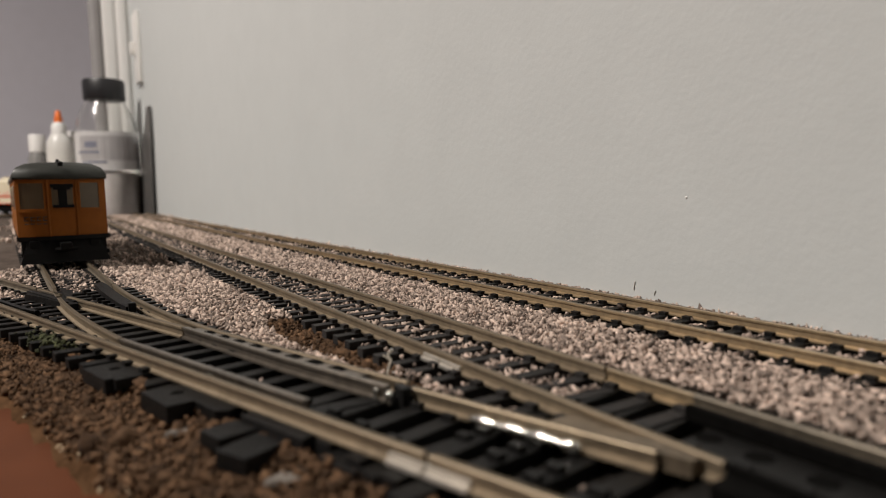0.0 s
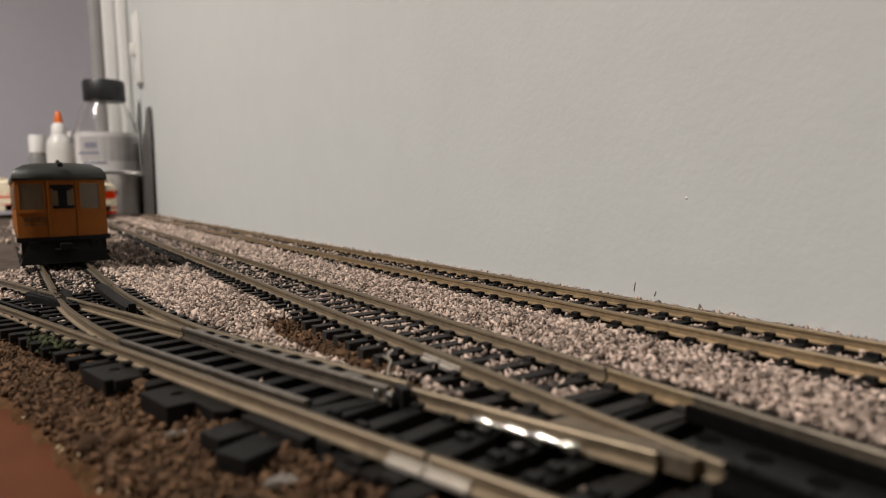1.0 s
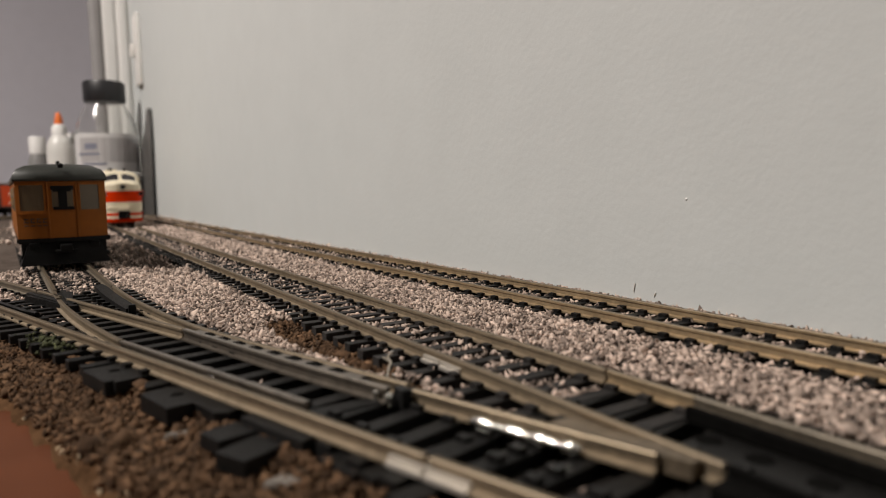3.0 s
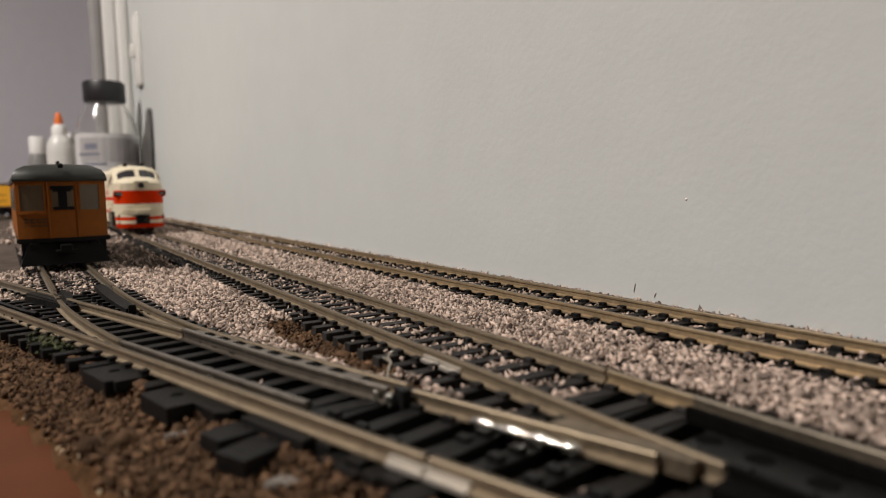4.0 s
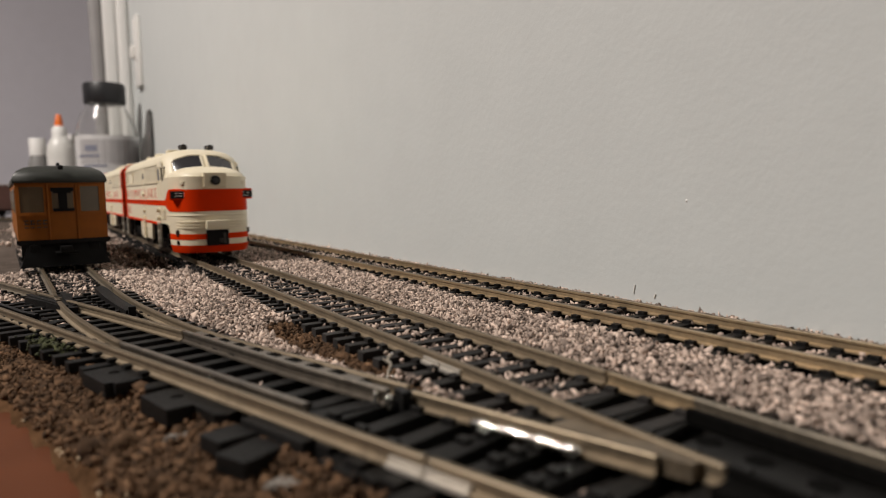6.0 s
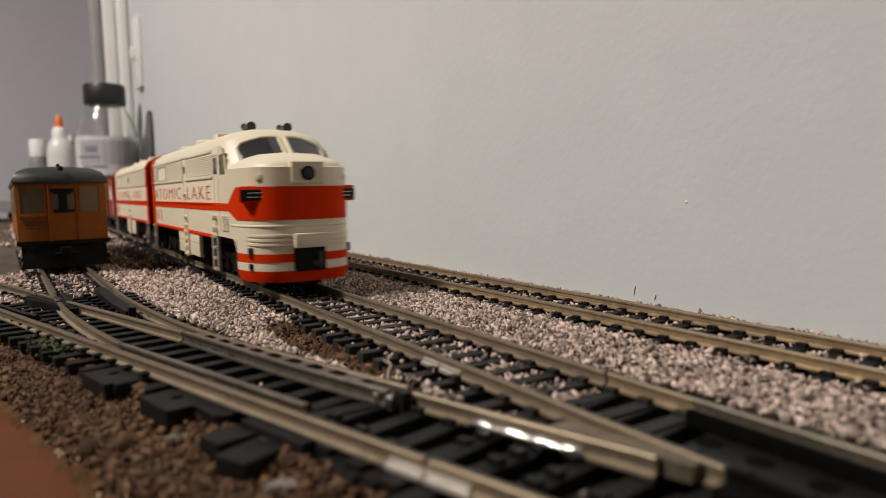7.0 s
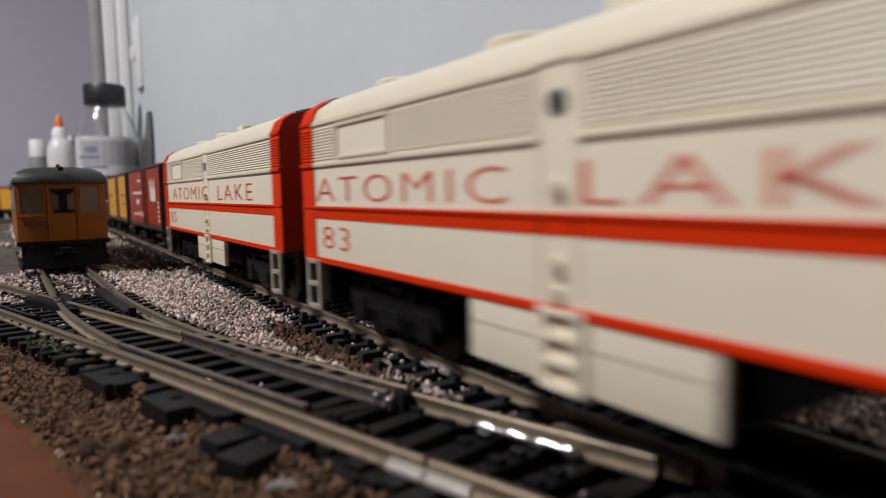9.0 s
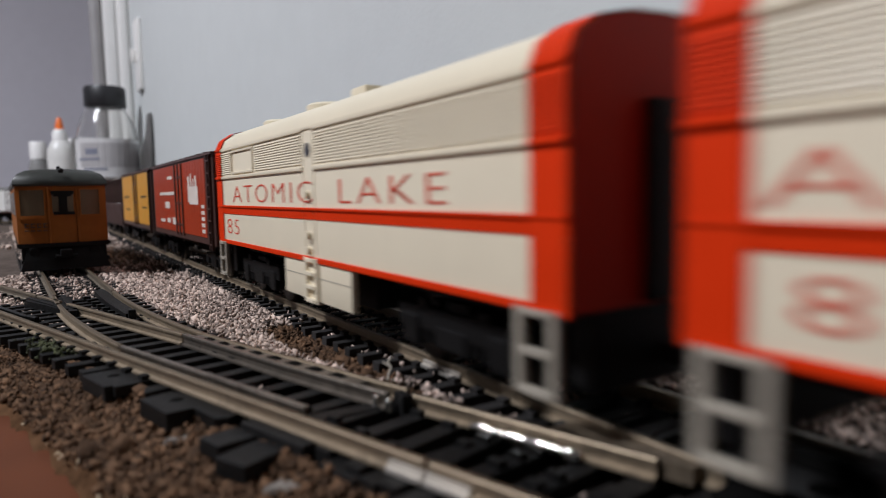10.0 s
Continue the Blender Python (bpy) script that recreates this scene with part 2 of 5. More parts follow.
def door_trim():
    """White casing with stepped mouldings beside a round grey post, at the far end of the wall."""
    bm = bmesh.new()
    box(bm, 106, 121.5, CORNER_Y - 24, CORNER_Y + 60, FLOOR_Z, 1200, 3)
    tagged(finish("trim_1", bm, M_TRIM, smooth=True), "white painted flat door casing", "trim", kind="structure")
    bm = bmesh.new()
    box(bm, 126.5, 137.5, CORNER_Y - 25.5, CORNER_Y + 60, FLOOR_Z, 1200, 3)
    tagged(finish("trim_2", bm, M_TRIM, smooth=True), "white painted narrow door moulding", "trim", kind="structure")
    bm = bmesh.new()
    box(bm, 121.6, 141.6, CORNER_Y - 22, CORNER_Y + 58, FLOOR_Z, 1200)
    tagged(finish("trim_4", bm, M_TRIM), "white painted recessed door jamb", "trim", kind="structure")
    bm = bmesh.new()
    rod(bm, (97, CORNER_Y, FLOOR_Z), (97, CORNER_Y, 1200), 8.8, 28)
    tagged(finish("trim_3", bm, M_POST, smooth=True), "round grey painted post", "post", kind="structure")


door_trim()


def light_switch():
    t = thing("light_switch", "white plastic light switch plate on the wall", "switch")
    bm = bmesh.new()
    box(bm, WALL_X - 6, WALL_X, 1018, 1056, 186, 285, 2)
    part("plate", bm, M_PLATE, t, smooth=True)
    bm = bmesh.new()
    box(bm, WALL_X - 13, WALL_X - 6, 1034, 1042, 226, 244, 1.5)
    part("toggle", bm, M_PLATE, t, smooth=True)


light_switch()


def wall_marks():
    """A pimple of plaster and two little scuffs."""
    bm = bmesh.new()
    bmesh.ops.create_icosphere(bm, subdivisions=2, radius=0.4, matrix=Matrix.Translation((WALL_X + 0.12, 108.7, 28.2)))
    tagged(finish("paint_pimple", bm, M_TRIM, smooth=True), "tiny white paint pimple on the wall", "paint pimple")
    for y, z, h in ((125.7, 3.3, 2.4), (118.5, 2.2, 1.2)):
        bm = bmesh.new()
        rod(bm, (WALL_X - 0.2, y, z - h / 2), (WALL_X - 0.2, y - 0.5, z + h / 2), 0.16, 6)
        tagged(finish("bristle", bm, M_WHITECAR), "short grey bristle stuck to the wall", "bristle", "bristles")


wall_marks()

# ---------------- layout board ----------------
BOARD_Z = -8.0
bm = bmesh.new()
box(bm, -900, WALL_X - 0.5, -500, CORNER_Y - 26, BOARD_Z - 18, BOARD_Z)
box(bm, -900, 84, CORNER_Y - 26, 1390, BOARD_Z - 18, BOARD_Z)
tagged(finish("layout_board", bm, M_BOARD), "brown hardboard layout table with a rough painted top", "table", kind="structure")
for lx, ly in ((-860, -460), (-860, 1340), (60, -460), (40, 1340)):
    bm = bmesh.new()
    box(bm, lx - 30, lx + 30, ly - 30, ly + 30, FLOOR_Z, BOARD_Z - 18)
    tagged(finish("table_leg", bm, M_TRIM), "plain square table leg under the layout", "table leg", "table legs")

# ---- track plan: x across, y along, rail heads at z = 2.5 ----
T2, T3, GAUGE = 69.0, 121.5, 16.5
BEND_Y, BEND_R = 872.0, 400.0


def main_line(s):
    """The middle of the running line, s millimetres along it: straight beside the wall, then a bend away from it."""
    if s <= BEND_Y:
        return Vector((T2, s, 0))
    a = (s - BEND_Y) / BEND_R
    return Vector((T2 - BEND_R * (1 - math.cos(a)), BEND_Y + BEND_R * math.sin(a), 0))


def wall_line(s):
    return Vector((T3, s, 0))


LEAN = 0.30                       # the front route runs askew to the main line


def front_line(y):
    """Middle of the front route at y."""
    return Vector((18.0 - LEAN * (y - 120.0) + 8.6, y, 0))


def siding_line(y):
    """Middle of the diverging route: leaves the front route at y = 95 and swings parallel to the main line."""
    y0, y1, x_end = 88.0, 232.0, 12.0
    if y >= y1:
        return Vector((x_end - 0.035 * (y - y1), y, 0))
    p0, p1 = front_line(y0), Vector((x_end, y1, 0))
    u = (y - y0) / (y1 - y0)
    d0, d1 = -LEAN * (y1 - y0), -0.035 * (y1 - y0)
    x = (2 * u**3 - 3 * u**2 + 1) * p0.x + (u**3 - 2 * u**2 + u) * d0 + (-2 * u**3 + 3 * u**2) * p1.x + (u**3 - u**2) * d1
    return Vector((x, y, 0))


def offset_path(line, side, a, b, step):
    """Points of a rail beside a line."""
    out = []
    n = max(2, int(round((b - a) / step)) + 1)
    for k in range(n):
        s = a + (b - a) * k / (n - 1)
        p, d = line(s), (line(s + 0.5) - line(s - 0.5)).normalized()
        out.append(p + Vector((d.y, -d.x, 0)) * side)
    return out


RAIL = [(-1.0, 0.0), (1.0, 0.0), (1.0, 0.35), (0.28, 0.6), (0.28, 1.7), (0.55, 1.85), (0.55, 2.35), (0.42, 2.5),
        (-0.42, 2.5), (-0.55, 2.35), (-0.55, 1.85), (-0.28, 1.7), (-0.28, 0.6), (-1.0, 0.35)]


def rail_mesh(points, height=1.0):
    bm = bmesh.new()
    rows = []
    for k, p in enumerate(points):
        d = (points[min(k + 1, len(points) - 1)] - points[max(k - 1, 0)]).normalized()
        side = Vector((d.y, -d.x, 0))
        rows.append([p + side * u + Vector((0, 0, w * height)) for u, w in RAIL])
    vs = loft(bm, rows, close=True)
    for v in (vs[0], vs[-1]):
        bm.faces.new(v)
    for f in bm.faces:
        if f.normal.z > 0.6 or sum(v.co.z for v in f.verts) / len(f.verts) > 2.42:
            f.material_index = 1
    bmesh.ops.recalc_face_normals(bm, faces=bm.faces)
    for f in bm.faces:
        f.material_index = 1 if min(v.co.z for v in f.verts) > 2.3 else 0
    return bm


def rail(parent, points, mats=(M_RAILGREY, M_RAILTOP)):
    return part("rail", rail_mesh(points), list(mats), parent)


def tie_mesh(length=30.0, width=2.7, clips=True, bolt=8.25):
    bm = bmesh.new()
    box(bm, -length / 2, length / 2, -width / 2, width / 2, -2.0, 0.0, 0.18)
    if clips:
        for x in (-bolt, bolt):
            for s in (-1, 1):
                box(bm, x + s * 1.7 - 0.65, x + s * 1.7 + 0.7, -1.0, 1.0, -0.1, 0.8)
    return bm


def track(name, label, line, a, b, pitch, mat, tie_from, tie_to, rails=((-1, 0), (1, 0)), rail_mats=(M_RAIL, M_RAILTOP)):
    t = thing(name, label, "railway track")
    for side, start in rails:
        pts = offset_path(line, side * GAUGE / 2, start or a, b, 12)
        rail(t, pts, rail_mats)
    first = part("tie", tie_mesh(), mat, t)
    s, rng = tie_from, random.Random(5)
    k = 0
    while s < tie_to:
        p, d = line(s), line(s + 1) - line(s - 1)
        ang = math.degrees(math.atan2(d.y, d.x)) - 90 + rng.uniform(-0.8, 0.8)
        if k == 0:
            first.location = p * MM
            first.rotation_euler = (0, 0, radians(ang))
        else:
            same("tie", first, t, p.x + rng.uniform(-0.2, 0.2), p.y, rng.uniform(-0.12, 0.04), ang)
        s += pitch
        k += 1
    return t


track("wall_track", "brass-sided rails on black ties beside the wall", wall_line, -150, 985, 6.72, M_TIE, 30, 985)
track("main_track", "worn silver rails on dusty black ties in grey ballast", main_line, -260, 1700, 6.72, M_TIE_DUST, 58, 1350,
      rails=((-1, 41), (1, 74)), rail_mats=(M_RAILGREY, M_RAILTOP))


def near_stock(y):
    return front_line(y).x - GAUGE / 2 / math.cos(math.atan(LEAN))


def near_closure(y):
    """The rail that leaves the near stock rail and runs to the frog."""
    d = max(0.0, y - 146.0)
    return near_stock(y) + 3.1 + 0.1 * d + 0.00098 * d * d


def front_turnout():
    """The near switch: stock rails with a pair of thin point rails between them, and a black plastic frog."""
    t = thing("front_turnout", "black plastic track switch with tarnished rails", "track switch")
    g = GAUGE / 2
    sf = g / math.cos(math.atan(LEAN))
    dark = (M_RAILDARK, M_RAILTOP)

    def run(x_of, y0, y1, step, mats):
        n = max(2, int(abs(y1 - y0) / step) + 1)
        return rail(t, [Vector((x_of(y), y, 0)) for y in np.linspace(y0, y1, n)], mats)

    far = lambda y: front_line(y).x + sf
    run(near_stock, 61.4, 238, 8, (M_RAILGREY, M_RAILTOP))
    far_stock = lambda y: siding_line(y).x + g + 2.0 * min(1.0, max(0.0, (150 - y) / 40))
    run(far_stock, 86, 236, 6, (M_RAILGREY, M_RAILTOP))
    run(near_closure, 146.6, 215, 4, (M_RAILGREY, M_RAILTOP))
    run(near_closure, 218, 236, 4, dark)
    run(far, 150.6, 216, 8, (M_RAILGREY, M_RAILTOP))
    run(far, 222, 240, 8, dark)
    # the two moving point rails, thin and worn
    run(near_closure, 87, 146, 6, (M_POINTRAIL, M_POINTRAIL))
    run(lambda y: far(y) - 1.9 * min(1.0, (150 - y) / 40), 86, 150, 6, (M_POINTRAIL, M_POINTRAIL))
    # black check rails
    run(lambda y: near_stock(y) + 2.3 + (0.9 if y < 198 else 0), 195, 240, 6, (M_FROG, M_TIE))
    guard = bmesh.new()
    rows = []
    for p, q in zip(offset_path(siding_line, g - 1.5, 190, 246, 8), offset_path(siding_line, g - 4.6, 190, 246, 8)):
        k = 0.0 if 196 < p.y < 240 else 0.6
        rows.append([Vector((p.x - k, p.y, 0)), Vector((p.x - k, p.y, 2.0)), Vector((q.x, q.y, 1.7)), Vector((q.x, q.y, 0))])
    vs = loft(guard, rows, close=True)
    guard.faces.new(vs[0])
    guard.faces.new(vs[-1])
    part("check_rail", guard, M_TIE, t, "black moulded check rail")
    fr = bmesh.new()
    rows = []
    for y, w in ((205, 1.0), (212, 2.2), (222, 3.4), (236, 6.4)):
        x = (far(y) + near_closure(y)) / 2
        rows.append([Vector((x - w, y, -0.5)), Vector((x - w, y, 1.7)), Vector((x + w, y, 1.7)), Vector((x + w, y, -0.5))])
    vs = loft(fr, rows, close=True)
    fr.faces.new(vs[0])
    fr.faces.new(vs[-1])
    part("frog", fr, M_TIE, t, "black moulded frog")
    for side_x in (-2.6, 2.6):
        wing = bmesh.new()
        rows = []
        for y in (208, 216, 226, 240):
            x = (far(y) if side_x < 0 else near_closure(y)) + side_x + (0.8 if y < 210 else 0) * (1 if side_x > 0 else -1)
            rows.append([Vector((x - 0.7, y, 0)), Vector((x - 0.7, y, 2.1)), Vector((x + 0.7, y, 2.1)), Vector((x + 0.7, y, 0))])
        vs = loft(wing, rows, close=True)
        wing.faces.new(vs[0])
        wing.faces.new(vs[-1])
        part("wing_rail", wing, M_TIE, t)
    tie = part("tie", tie_mesh(30, 3.0), M_TIE, t)
    y, k = 66.0, 0
    rng = random.Random(8)
    while y < 240:
        a, b = front_line(y), siding_line(max(y, 88))
        mid, wide = (a + b) / 2, 30 + max(0, b.x - a.x)
        ob = tie if k == 0 else same("tie", tie, t)
        ob.location = (mid.x * MM, y * MM, rng.uniform(-0.05, 0.02) * MM)
        ob.rotation_euler = (0, 0, radians(14 - 8 * (y - 78) / 160))
        if y < 128:          # the mounting blocks take the place of the outer tie ends
            ob.location.x += 3.2 * MM
            wide -= 6.4
        ob.scale = (wide / 30, 1, 1)
        y += 6.9
        k += 1
    peg = bmesh.new()
    q = siding_line(190) + Vector((g - 3.2, 0, 0))
    box(peg, q.x - 0.9, q.x + 0.9, 188.6, 190.6, -0.5, 2.9, 0.2)
    part("peg", peg, M_TIE, t)
    # slotted spacer strip between the point rail and the far stock rail
    strip, mids = bmesh.new(), []
    for y in range(94, 152, 6):
        a, c = far(y) - 1.9 * min(1.0, (150 - y) / 40), far_stock(y)
        mids.append(((a + c) / 2, y, max(0.35, (c - a) / 2 - 0.5)))
    loft(strip, [[Vector((x - h, y, 2.2)), Vector((x + h, y, 2.2)), Vector((x + h, y, 0.2)), Vector((x - h, y, 0.2))] for x, y, h in mids], close=True)
    st = part("spacer_strip", strip, M_POINTRAIL, t, "dull metal spacer strip")
    for x, y, h in mids[1:-1]:
        slot = bmesh.new()
        box(slot, x - h * 0.85, x + h * 0.85, y - 1.8, y + 1.8, 2.0, 2.26, 0.05)
        part("slot", slot, M_FROG, st)
    # throw bar, its pins, and blobs of solder on the point rails
    bar = bmesh.new()
    box(bar, 27, 50, -1.7, 1.7, -1.6, 0.1, 0.3)
    ob = part("throw_bar", bar, M_TIE, t)
    ob.location = (0, 88 * MM, 0.2 * MM)
    for x, y, r in ((near_closure(90) + 0.9, 90, 0.6), (42.9, 84.6, 0.65), (42.2, 87.6, 0.5)):
        pin = bmesh.new()
        rod(pin, (x, y, 0), (x, y, 1.5), r, 12)
        bmesh.ops.create_icosphere(pin, subdivisions=2, radius=r, matrix=Matrix.Translation((x, y, 1.5)))
        part("pin", pin, M_SOLDER, t, smooth=True)
    for y, x_of in ((112.5, near_closure), (111.3, near_closure), (140, far), (98, far), (122, far), (134, lambda y: far_stock(y) - 1)):
        blob = bmesh.new()
        bmesh.ops.create_icosphere(blob, subdivisions=2, radius=0.42, matrix=Matrix.Translation((x_of(y) - 0.2, y, 1.5)) @ Matrix.Diagonal((0.7, 1.3, 0.6, 1)))
        part("solder_blob", blob, M_SOLDER, t, smooth=True)
    end = bmesh.new()
    box(end, 44.0, 45.6, 82.4, 85.4, -0.5, 2.7, 0.2)
    part("end_stop", end, M_TIE, t)
    return t


front_turnout()


def mount_blocks():
    """Long black tie ends with screw holes, that carry a switch machine."""
    def block(corners, top, deep, hole=None, label="plain black plastic tie end block"):
        bm = bmesh.new()
        lo, hi = ([bm.verts.new((x, y, z)) for x, y in corners] for z in (top - deep, top))
        n = len(corners)
        for k in range(n):
            bm.faces.new((lo[k], lo[(k + 1) % n], hi[(k + 1) % n], hi[k]))
        bm.faces.new(hi)
        bm.faces.new(lo[::-1])
        bmesh.ops.bevel(bm, geom=list(bm.edges), offset=0.22, segments=2, affect="EDGES", profile=0.6)
        t = finish("mounting_block", bm, M_TIE)
        if hole:
            h = bmesh.new()
            rod(h, (hole[0], hole[1], top - 0.02), (hole[0], hole[1], top + 0.03), 1.05, 18)
            part("screw_hole", h, M_FROG, t)
        tagged(t, label, "mounting block", "switch mounting blocks")
    holed = "black plastic switch mounting block with a screw hole"
    block([(5.3, 135.8), (8.2, 124.7), (12.4, 125.3), (15.2, 127.0), (13.6, 137.4)], 0.0, 2.7, (10.4, 131.7), holed)
    block([(14.2, 121.2), (13.6, 117.4), (19.0, 118.6), (18.2, 122.2)], -0.2, 2.4)
    block([(12.4, 113.7), (14.8, 103.4), (18.9, 104.0), (20.4, 97.2), (22.4, 96.2), (25.2, 98.0), (20.4, 112.6), (17.2, 115.2)], 0.0, 2.9, (17.4, 109.6), holed)
    block([(23.0, 92.7), (27.2, 78.6), (30.5, 79.8), (26.4, 93.7)], 0.2, 3.0)
    block([(17.2, 92.6), (18.7, 87.6), (24.4, 88.6), (22.8, 93.9)], -0.8, 2.2)
    block([(17.5, 84.7), (20.0, 79.4), (26.3, 82.2), (24.2, 87.9)], -1.0, 2.4)
    block([(27.8, 75.0), (29.6, 68.0), (36.0, 70.2), (34.0, 77.0)], -0.9, 2.2)
    block([(30.6, 66.4), (32.0, 62.0), (38.0, 64.0), (36.4, 68.4)], -1.2, 2.0)


mount_blocks()


def crossover():
    """The near end of the front route, joining the main line in a black plastic frog."""
    t = thing("crossover_turnout", "black plastic track switch with a moulded frog", "track switch")
    sf = GAUGE / 2 / math.cos(math.atan(LEAN))
    rail(t, [front_line(y) + Vector((-sf, 0, 0)) for y in range(-60, 61, 8)] + [front_line(60.6) + Vector((-sf, 0, 0))])
    rail(t, [front_line(y) + Vector((sf, 0, 0)) for y in range(47, 84, 6)])
    for side, stop, m in ((-1, 40.5, (M_FROG, M_FROG)), (1, 57.0, (M_RAILDARK, M_RAILDARK))):
        rail(t, offset_path(main_line, side * GAUGE / 2, -120, stop, 10), m)
    rail(t, offset_path(main_line, GAUGE / 2, 57.1, 73.4, 4), (M_RAIL, M_RAILTOP))
    fr = bmesh.new()
    box(fr, 56.5, 62, 14, 40, -0.6, 1.7, 0.5)
    part("frog", fr, M_FROG, t)
    wedge = bmesh.new()
    rows = []
    for y in (63, 56, 50, 43.5):
        a, c = front_line(y).x + sf + 0.4, T2 - GAUGE / 2
        top = 2.2 if y < 55 else 1.5
        rows.append([Vector((a, y, 0.1)), Vector((a, y, top)), Vector((c, y, top)), Vector((c, y, 0.1))])
    vs = loft(wedge, rows, close=True)
    wedge.faces.new(vs[0])
    wedge.faces.new(vs[-1])
    part("frog_point", wedge, M_POINT, t, "brownish metal frog point")
    guard = bmesh.new()
    box(guard, 73.6, 74.6, 24, 56, -0.2, 2.0, 0.25)
    part("guard_rail", guard, M_FROG, t)
    first = part("tie", tie_mesh(48, 3.1), M_TIE, t)
    y, k = 20.0, 0
    while y < 76:
        ob = first if k == 0 else same("tie", first, t)
        wide = 52 - (y - 20) * 0.02
        ob.location = ((T2 + 14 - wide / 2 - 2) * MM, y * MM, -0.3 * MM)
        ob.rotation_euler = (0, 0, radians(7))
        ob.scale = (wide / 48, 1, 1)
        y += 7.0
        k += 1
    plate = bmesh.new()
    box(plate, 62, 84, 18, 52, -1.5, -0.35, 0.2)
    p = part("moulded_plate", plate, M_TIE, t)
    for x, y in ((70.6, 43.2), (70.2, 35.6), (70.8, 50.2)):
        h = bmesh.new()
        rod(h, (x, y, -0.4), (x, y, -0.28), 1.7, 18)
        part("screw_hole", h, M_FROG, p)


crossover()


def siding_track():
    t = thing("siding_track", "tarnished rails on black ties under the orange car", "railway track")
    for s in (-1, 1):
        rail(t, offset_path(siding_line, s * GAUGE / 2, 237, 640, 20), (M_RAILDARK, M_RAILTOP))
    first = part("tie", tie_mesh(), M_TIE_DUST, t)
    y, k = 243.0, 0
    while y < 500:
        ob = first if k == 0 else same("tie", first, t)
        p = siding_line(y)
        ob.location = (p.x * MM, y * MM, -0.2 * MM)
        ob.rotation_euler = (0, 0, radians(2))
        y += 6.9
        k += 1


siding_track()


def lead_track():
    t = thing("lead_track", "tarnished rails of the askew front route", "railway track")
    sf = GAUGE / 2 / math.cos(math.atan(LEAN))
    for s in (-1, 1):
        rail(t, [front_line(y) + Vector((s * sf, 0, 0)) for y in range(241, 520, 12)], (M_RAILDARK, M_RAILTOP))
    first = part("tie", tie_mesh(), M_TIE, t)
    y, k = 246.0, 0
    while y < 430:
        ob = first if k == 0 else same("tie", first, t)
        p = front_line(y)
        ob.location = (p.x * MM, y * MM, -0.2 * MM)
        ob.rotation_euler = (0, 0, radians(16.7))
        y += 6.7
        k += 1


lead_track()


def joiner(line, side, y, label, turn):
    bm = bmesh.new()
    sx = side
    p = line(y) + Vector((sx, 0, 0))
    for a, b in ((-6.5, 0.0), (0.25, 6.0)):
        box(bm, -1.35, 1.35, a, b, -0.1, 0.62, 0.2)
        box(bm, -0.75, 0.75, a, b, 0.6, 1.3, 0.2)
    ob = finish("rail_joiner", bm, M_JOIN)
    ob.location, ob.rotation_euler = (p.x * MM, y * MM, 0), (0, 0, radians(turn))
    tagged(ob, label, "rail joiner", "rail joiners")


SF = GAUGE / 2 / math.cos(math.atan(LEAN))
joiner(front_line, -SF, 61.0, "shiny silver rail joiner on the near rail", 16.7)
joiner(main_line, -GAUGE / 2, 98.0, "pale silver rail joiner on the main line", 0)


def solder():
    """One lumpy bead run along the foot of the rail."""
    bm, rng, rows = bmesh.new(), random.Random(3), []
    for k in range(26):
        p = front_line(71.5 - k * 0.66) + Vector((SF - 1.35, 0, 0.75))
        r = (0.5 + 0.34 * abs(math.sin(k * 0.47)) + rng.uniform(-0.14, 0.14)) * (0.4 if k in (0, 25) else 1)
        rows.append([p + Vector((math.cos(a) * r, 0, math.sin(a) * r)) for a in np.linspace(0, 2 * math.pi, 11)[:-1]])
    vs = loft(bm, rows, close=True)
    bm.faces.new(vs[0])
    bm.faces.new(vs[-1])
    tagged(finish("solder_bead", bm, M_SOLDER, smooth=True), "bright lumpy bead of solder along the rail foot", "solder")


solder()


def feeder_wire():
    """A stub of twisted wire soldered beside the main line."""
    t = thing("feeder_wire", "stub of dark twisted wire with bright tips beside the rail", "wire")
    bm = bmesh.new()
    pts = [(51.0, 101.2, -1.0), (51.8, 102.0, 0.3), (52.6, 102.6, 1.2), (52.3, 103.4, 2.0), (53.4, 103.8, 2.7)]
    for a, c in zip(pts[:-1], pts[1:]):
        rod(bm, a, c, 0.24, 8)
    rod(bm, pts[2], (51.6, 103.9, 2.0), 0.2, 8)
    part("strand", bm, M_STEEL, t, smooth=True)
    for p in ((53.4, 103.8, 2.7), (50.6, 100.4, -0.6), (50.9, 98.8, 0.0)):
        bm = bmesh.new()
        bmesh.ops.create_icosphere(bm, subdivisions=2, radius=0.36, matrix=Matrix.Translation(p))
        part("solder_tip", bm, M_SOLDER, t, smooth=True)


feeder_wire()


# ---------------- rolling stock ----------------
SIDE = 17.5
SECTION = [(0, 52.6), (7, 52.2), (12.8, 50.9), (16.3, 48.6), (SIDE, 45.8)]   # half roof


